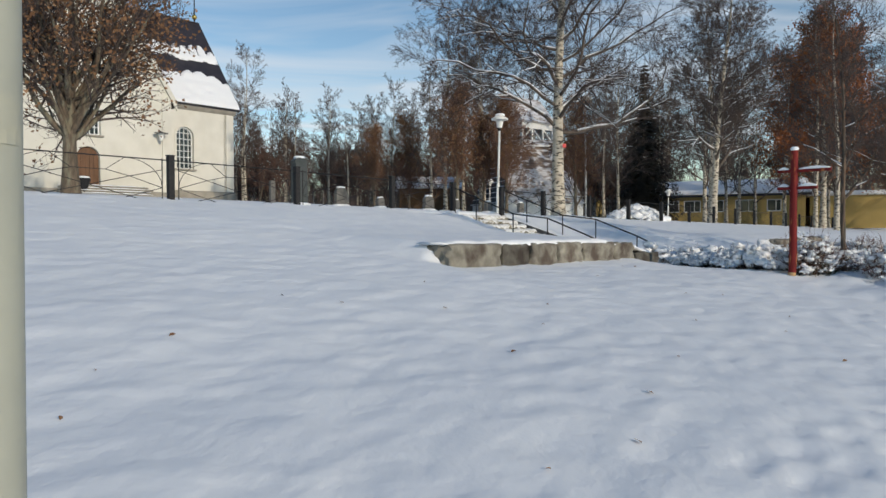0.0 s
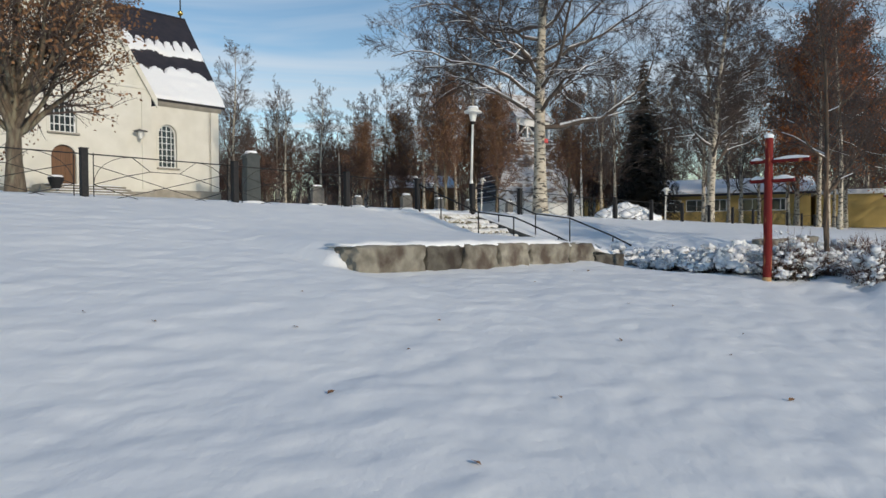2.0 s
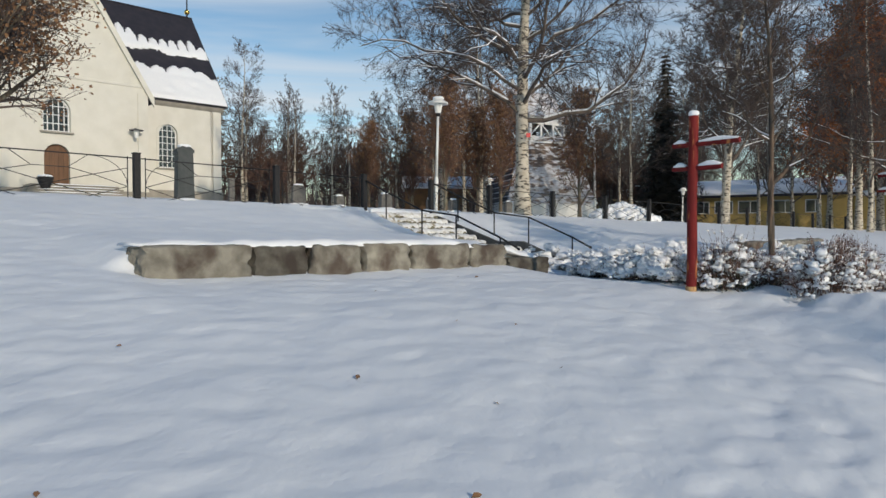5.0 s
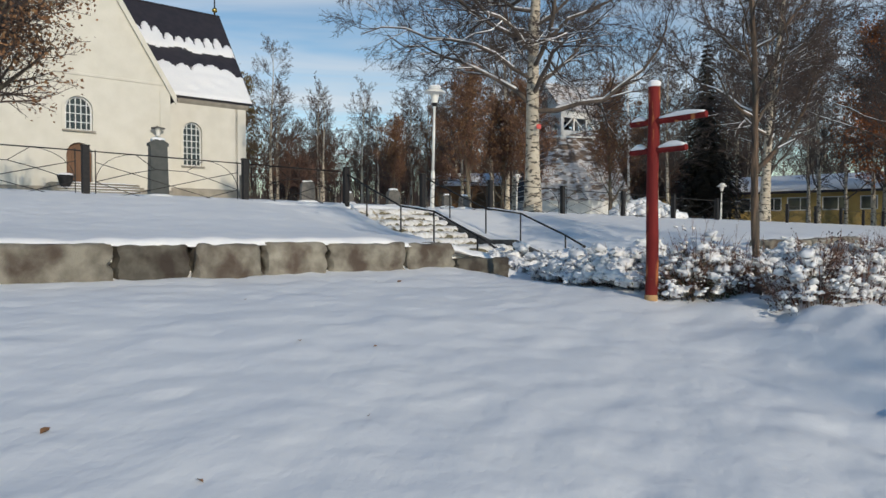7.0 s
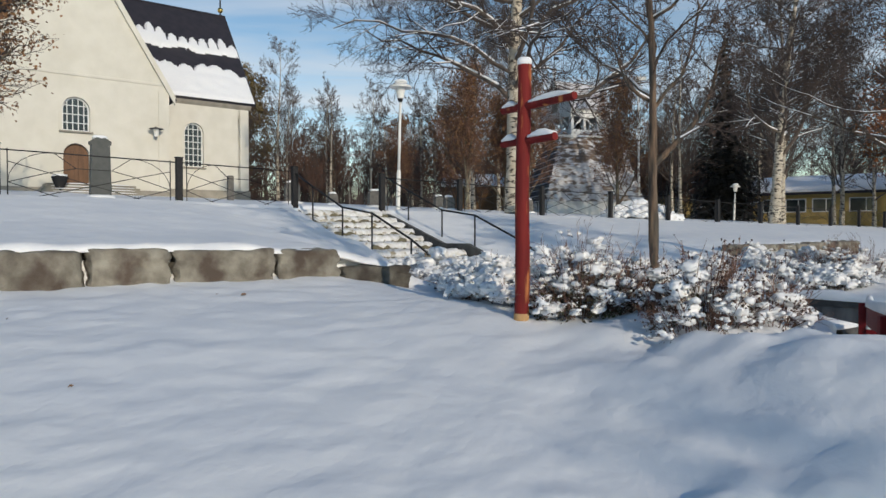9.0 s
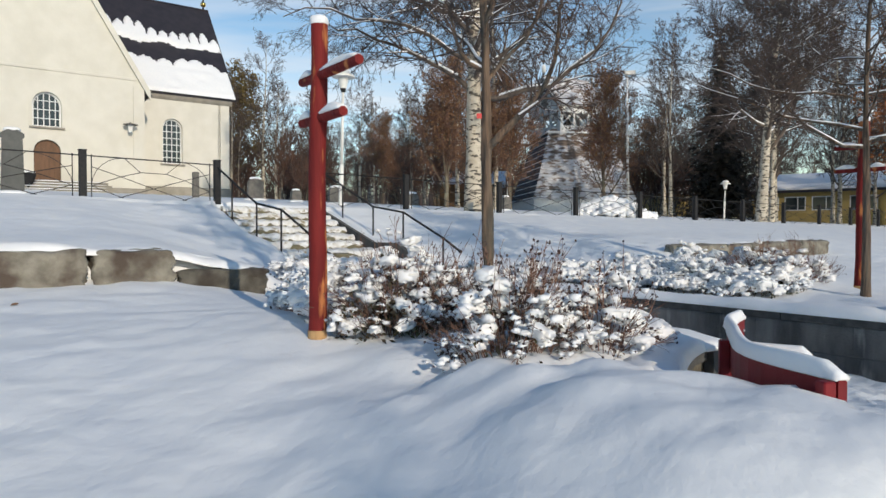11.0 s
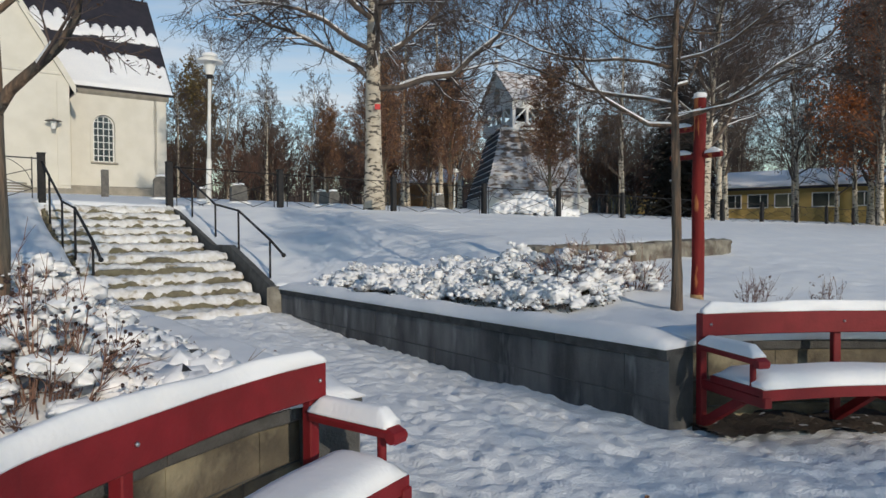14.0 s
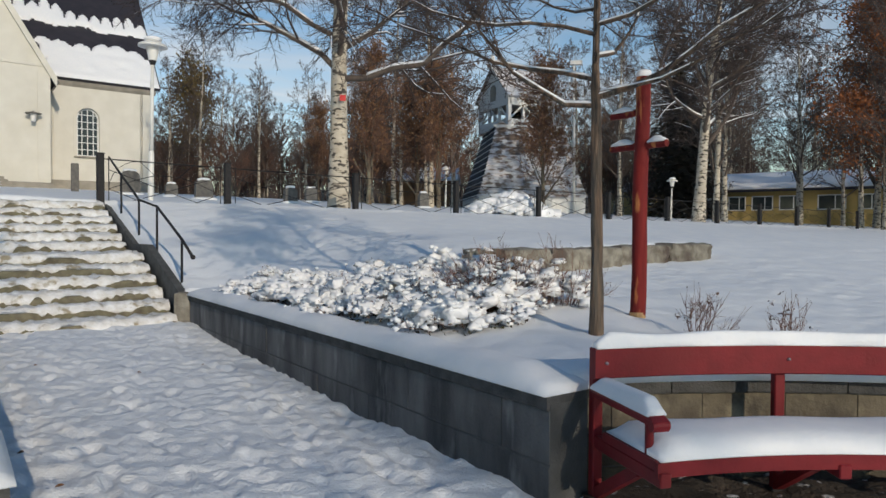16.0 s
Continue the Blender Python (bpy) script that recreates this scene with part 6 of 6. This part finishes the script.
# spruce
def spruce(x, y, H, R, label, seed):
    r = random.Random(seed)
    z = gz(x, y)
    ob = thing("spruce", (x, y, z), label, "tree", "spruces")
    part("trunk", M().tube([(x, y, z - 0.2), (x, y, z + H)], [0.28, 0.02], 8), BARK, ob, smooth=True)
    m, sn = M(), M()
    tiers = 40
    for t in range(tiers):
        f = t / tiers
        h = 0.9 + (H - 1.2) * f
        rad = R * (1 - f) ** 0.85 * r.uniform(0.88, 1.15) + 0.08
        nb = 16 if f < 0.7 else 10
        for b in range(nb):
            a = 6.28 * (b + r.random()) / nb
            L = rad * r.uniform(0.8, 1.12)
            d = Vector((math.cos(a), math.sin(a), 0))
            s = d.cross(VZ)
            for q in range(7):
                k = (q + 0.5) / 7
                c = Vector((x, y, z + h)) + d * L * k + VZ * (0.18 * L * k * (1 - 1.9 * k)) - VZ * 0.25 * L * k
                w = (0.42 * (1 - 0.5 * k) + 0.12) * (0.35 + 0.65 * (1 - f))
                for sg in (-1, 1):
                    tip = (d * 0.8 + s * sg * r.uniform(0.5, 1.0) - VZ * r.uniform(0.25, 0.7)).normalized()
                    m.quad(c + tip * w * 0.8, tip * w * 1.0, tip.cross(VZ + d * 0.3).normalized() * w * 0.42)
            if r.random() < 0.03:
                c = Vector((x, y, z + h)) + d * L * 0.7 - VZ * 0.15 * L
                sn.lump(c, (0.5, 0.3, 0.08), seed=t, n=2, power=2.5)
    part("foliage", m, SPRUCE, ob, "dark green drooping branches", kind="stuff")
    part("snow_cover", sn, SNOW_CAP, ob, smooth=True, kind="stuff")
    return ob


spruce(18.0, 62.5, 15.4, 3.9, "dark narrow spruce beyond the fence", 4)
spruce(21.5, 78.0, 12.0, 3.0, "dark spruce near the yellow hall", 5)


# ---- shrubs under snow ----
def shrub(u, d, ru, rd, h, n_twig, n_clump, seed, label, body=True, clump=(0.025, 0.065), group="snowy shrubs", core=0, berries=0.0):
    """Leaf tufts and twigs on an uneven dome, each tuft bearing a small clump of snow."""
    r = random.Random(seed)
    c = GW(u, d)
    ob = thing("shrub", c, label, "shrub", group)
    tw, sn, lf, dk, by = M(), M(), M(), M(), M()

    def rv(k):
        return Vector((r.gauss(0, k), r.gauss(0, k), r.gauss(0, k)))

    def dome(q, a):
        return h * (1 - 0.72 * q * q) * (1 + 1.1 * float(vnoise(np.array(u + 4.0 * ru * q * math.cos(a) * 1.6 + seed), np.array(d + 6.4 * rd * q * math.sin(a)))))

    def leaf(p, way, L):
        dv = (way + rv(0.35)).normalized() * L
        lf.quad(p + dv, dv, dv.cross(VZ + rv(0.4)).normalized() * L * 0.55)
    for i in range(n_twig):
        a, q = r.uniform(0, 6.28), r.random() ** 0.5
        foot = GW(u + ru * 0.6 * q * math.cos(a), d + rd * 0.6 * q * math.sin(a), -0.03)
        out = (VU * math.cos(a) * ru + VD * math.sin(a) * rd) * r.uniform(0.3, 0.7) * q
        top = dome(q, a) * r.uniform(0.7, 1.28 if not body else 1.1)
        p1 = foot + out * 0.35 + VZ * top * 0.5 + rv(0.02)
        p2 = foot + out + VZ * top + rv(0.03)
        tw.tube([foot, p1, p2], [0.0045, 0.003, 0.0014], 3, cap=False)
        for b in range(2 if body else 7):
            s = p1.lerp(p2, r.random())
            e = s + (p2 - p1).normalized() * r.uniform(0.05, 0.12) + rv(0.035)
            tw.tube([s, e], [0.0022, 0.0011], 3, cap=False)
            if r.random() < berries:
                by.ball(e, r.uniform(0.006, 0.010), r, 1.0)
            if not body and r.random() < 0.35:
                leaf(e, rv(1.0).normalized(), r.uniform(0.007, 0.014))
    for i in range(n_clump):
        a, q = r.uniform(0, 6.28), r.random() ** 0.5
        low = r.random() ** 2 if body else r.random()
        p = GW(u + ru * q * math.cos(a), d + rd * q * math.sin(a), max(0.015, dome(q, a) * (1.0 - (0.35 if body else 0.6) * low)))
        rad = clump[0] + (clump[1] - clump[0]) * r.random() ** 1.6
        for k in range(4 if body else 5):
            leaf(p + rv(rad * 0.6) - VZ * rad * 0.5, Vector((r.gauss(0, 1), r.gauss(0, 1), r.uniform(-0.5, 0.9))).normalized(), r.uniform(0.009, 0.022))
        if r.random() < (0.9 if body else 0.8):
            for k in range(r.choice((2, 3, 4, 5))):
                sn.ball(p + Vector((r.gauss(0, rad), r.gauss(0, rad), rad * r.uniform(-0.3, 0.5))), rad * r.uniform(0.3, 0.8), r, r.uniform(0.4, 0.8))
    for i in range(int((80 if body else 58 if ru > 0.3 else 0) * ru * rd / 0.25)):
        a, q = r.uniform(0, 6.28), 0.85 * r.random() ** 0.5
        s = r.uniform(0.07, 0.19) if body else r.uniform(0.05, 0.14)
        hh = dome(q, a) * (r.uniform(0.5, 0.95) if body else r.uniform(0.35, 0.95))
        sn.lump(GW(u + ru * q * math.cos(a), d + rd * q * math.sin(a), hh - 0.02), (s * r.uniform(0.9, 1.6), s, s * r.uniform(0.5, 0.8)), seed=i + seed, n=4, power=2.6, rough=0.7, freq=2.0, m=Matrix.Rotation(r.uniform(0, 3.1), 4, 'Z') @ Matrix.Rotation(r.uniform(-0.4, 0.4), 4, 'X'))
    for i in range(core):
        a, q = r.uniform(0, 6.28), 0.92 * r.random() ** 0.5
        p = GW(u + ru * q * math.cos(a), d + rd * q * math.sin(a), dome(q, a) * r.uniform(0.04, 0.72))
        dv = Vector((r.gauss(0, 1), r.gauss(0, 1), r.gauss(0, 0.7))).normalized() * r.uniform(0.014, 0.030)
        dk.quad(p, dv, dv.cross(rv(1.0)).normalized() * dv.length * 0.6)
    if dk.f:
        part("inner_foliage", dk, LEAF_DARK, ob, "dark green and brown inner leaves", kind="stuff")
    if by.f:
        part("berry_spray", by, BERRY, ob, "small black dried berries", smooth=True, kind="stuff")
    part("twig_crown", tw, TWIG_RED, ob, kind="stuff")
    if sn.f:
        part("snow_cover", sn, SNOW_CAP, ob, "soft snow clumps", smooth=True, kind="stuff")
    part("foliage", lf, LEAF_SHRUB, ob, "dark withered leaves", kind="stuff")
    return ob


LOW = "low spreading shrub bowed under clumps of snow"
TWIGGY = "twiggy dark shrub dotted with snow"
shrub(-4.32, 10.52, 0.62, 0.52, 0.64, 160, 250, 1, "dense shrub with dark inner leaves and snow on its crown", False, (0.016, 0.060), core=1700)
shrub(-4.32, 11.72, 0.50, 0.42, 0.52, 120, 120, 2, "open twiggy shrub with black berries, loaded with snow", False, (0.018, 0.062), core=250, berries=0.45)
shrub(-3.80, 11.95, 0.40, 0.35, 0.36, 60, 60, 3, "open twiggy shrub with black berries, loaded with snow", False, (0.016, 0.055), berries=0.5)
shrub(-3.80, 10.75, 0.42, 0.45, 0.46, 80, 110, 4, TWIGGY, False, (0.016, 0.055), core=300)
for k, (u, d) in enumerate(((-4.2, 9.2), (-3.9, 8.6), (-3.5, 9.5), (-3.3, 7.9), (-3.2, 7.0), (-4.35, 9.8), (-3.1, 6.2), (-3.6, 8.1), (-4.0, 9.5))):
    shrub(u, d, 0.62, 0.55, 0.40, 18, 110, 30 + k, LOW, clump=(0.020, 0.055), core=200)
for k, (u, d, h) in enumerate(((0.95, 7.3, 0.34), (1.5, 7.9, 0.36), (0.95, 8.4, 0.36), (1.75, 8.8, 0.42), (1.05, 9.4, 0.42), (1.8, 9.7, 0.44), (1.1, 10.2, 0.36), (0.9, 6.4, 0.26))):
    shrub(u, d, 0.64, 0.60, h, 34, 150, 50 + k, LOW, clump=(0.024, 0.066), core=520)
shrub(1.45, 10.15, 0.52, 0.5, 0.46, 200, 200, 71, "leafy brown shrub speckled with snow beside the path wall", False, (0.016, 0.055), core=500)
shrub(2.15, 10.3, 0.4, 0.4, 0.45, 70, 40, 72, TWIGGY, False, (0.010, 0.026))
shrub(2.45, 11.55, 0.22, 0.2, 0.55, 22, 12, 80, "thin bare shrub standing in the snow", False, (0.008, 0.018))
shrub(3.0, 12.0, 0.22, 0.2, 0.5, 22, 12, 81, "thin bare shrub standing in the snow", False, (0.008, 0.018))

for k, (u, d) in enumerate(((-2.85, 8.5), (-2.95, 9.7), (-3.25, 10.9), (-3.0, 7.4), (-3.3, 11.6))):
    shrub(u, d, 0.5, 0.5, 0.09, 10, 70, 90 + k, "low shrub tips poking out of deep snow", clump=(0.010, 0.034))

# ---- fallen leaves on the snow ----
rng = random.Random(9)
spots = [W(-8.5, 10.5), W(-13.0, 9.4), W(-13.7, 10.8)]
for k in range(20):
    spots.append(W(rng.uniform(-17, -5.5), rng.uniform(7.8, 13.0)))
for k in range(6):
    spots.append(W(rng.uniform(-2.2, -0.2), rng.uniform(7.0, 13.5)))
for p in spots:
    u, d = to_local(p.x, p.y)
    z = float(trodden(np.array(u), np.array(d))) if abs(u - AXIS) < 1.3 and d > 5 else float(ground(u, d))
    m = M()
    s, a = rng.uniform(0.014, 0.028), rng.uniform(0, 6.28)
    ax, ay = Vector((math.cos(a), math.sin(a), 0.25)) * s, Vector((-math.sin(a), math.cos(a), rng.uniform(-0.2, 0.5))) * s * 0.6
    c = Vector((p.x, p.y, z + 0.010))
    m.poly([c - ax, c - ax * 0.3 - ay + VZ * 0.006, c + ax * 0.45 - ay * 0.7, c + ax * 1.2, c + ax * 0.4 + ay * 0.8 + VZ * 0.008, c - ax * 0.4 + ay + VZ * 0.010, c + VZ * 0.003], [(0, 1, 6), (1, 2, 6), (2, 3, 6), (3, 4, 6), (4, 5, 6), (5, 0, 6)])
    solo("fallen_leaf", m, LEAF_BROWN, "small brown withered leaf lying on the snow", "leaf", "fallen leaves")

# ---- thin high clouds, far to the north ----
cloud = bpy.data.materials.new("thin_cloud")
cloud.use_nodes = True
nt = cloud.node_tree
for nd in list(nt.nodes):
    nt.nodes.remove(nd)
o_, t_, e_, x_ = (nt.nodes.new("ShaderNode" + k) for k in ("OutputMaterial", "BsdfTransparent", "Emission", "MixShader"))
gm, mp, ns, mr = (nt.nodes.new("ShaderNode" + k) for k in ("NewGeometry", "Mapping", "TexNoise", "MapRange"))
mp.inputs["Scale"].default_value = (0.0011, 0.0019, 1.0)
mp.inputs["Rotation"].default_value = (0, 0, 0.35)
ns.inputs["Scale"].default_value, ns.inputs["Detail"].default_value, ns.inputs["Distortion"].default_value = 1.0, 9.0, 0.8
mr.inputs[1].default_value, mr.inputs[2].default_value, mr.inputs[4].default_value = 0.38, 0.74, 0.85
e_.inputs["Color"].default_value, e_.inputs["Strength"].default_value = (0.88, 0.92, 0.97, 1), 1.0
nt.links.new(gm.outputs["Position"], mp.inputs["Vector"])
nt.links.new(mp.outputs[0], ns.inputs["Vector"])
nt.links.new(ns.outputs["Fac"], mr.inputs[0])
nt.links.new(mr.outputs[0], x_.inputs[0])
nt.links.new(t_.outputs[0], x_.inputs[1])
nt.links.new(e_.outputs[0], x_.inputs[2])
nt.links.new(x_.outputs[0], o_.inputs["Surface"])
m = M().poly([(-3800, 900, 520), (3800, 900, 520), (3800, 4300, 520), (-3800, 4300, 520)], [(0, 3, 2, 1)])
solo("backdrop", m, cloud, "thin high streaks of cloud in a blue sky", "sky", kind="structure")
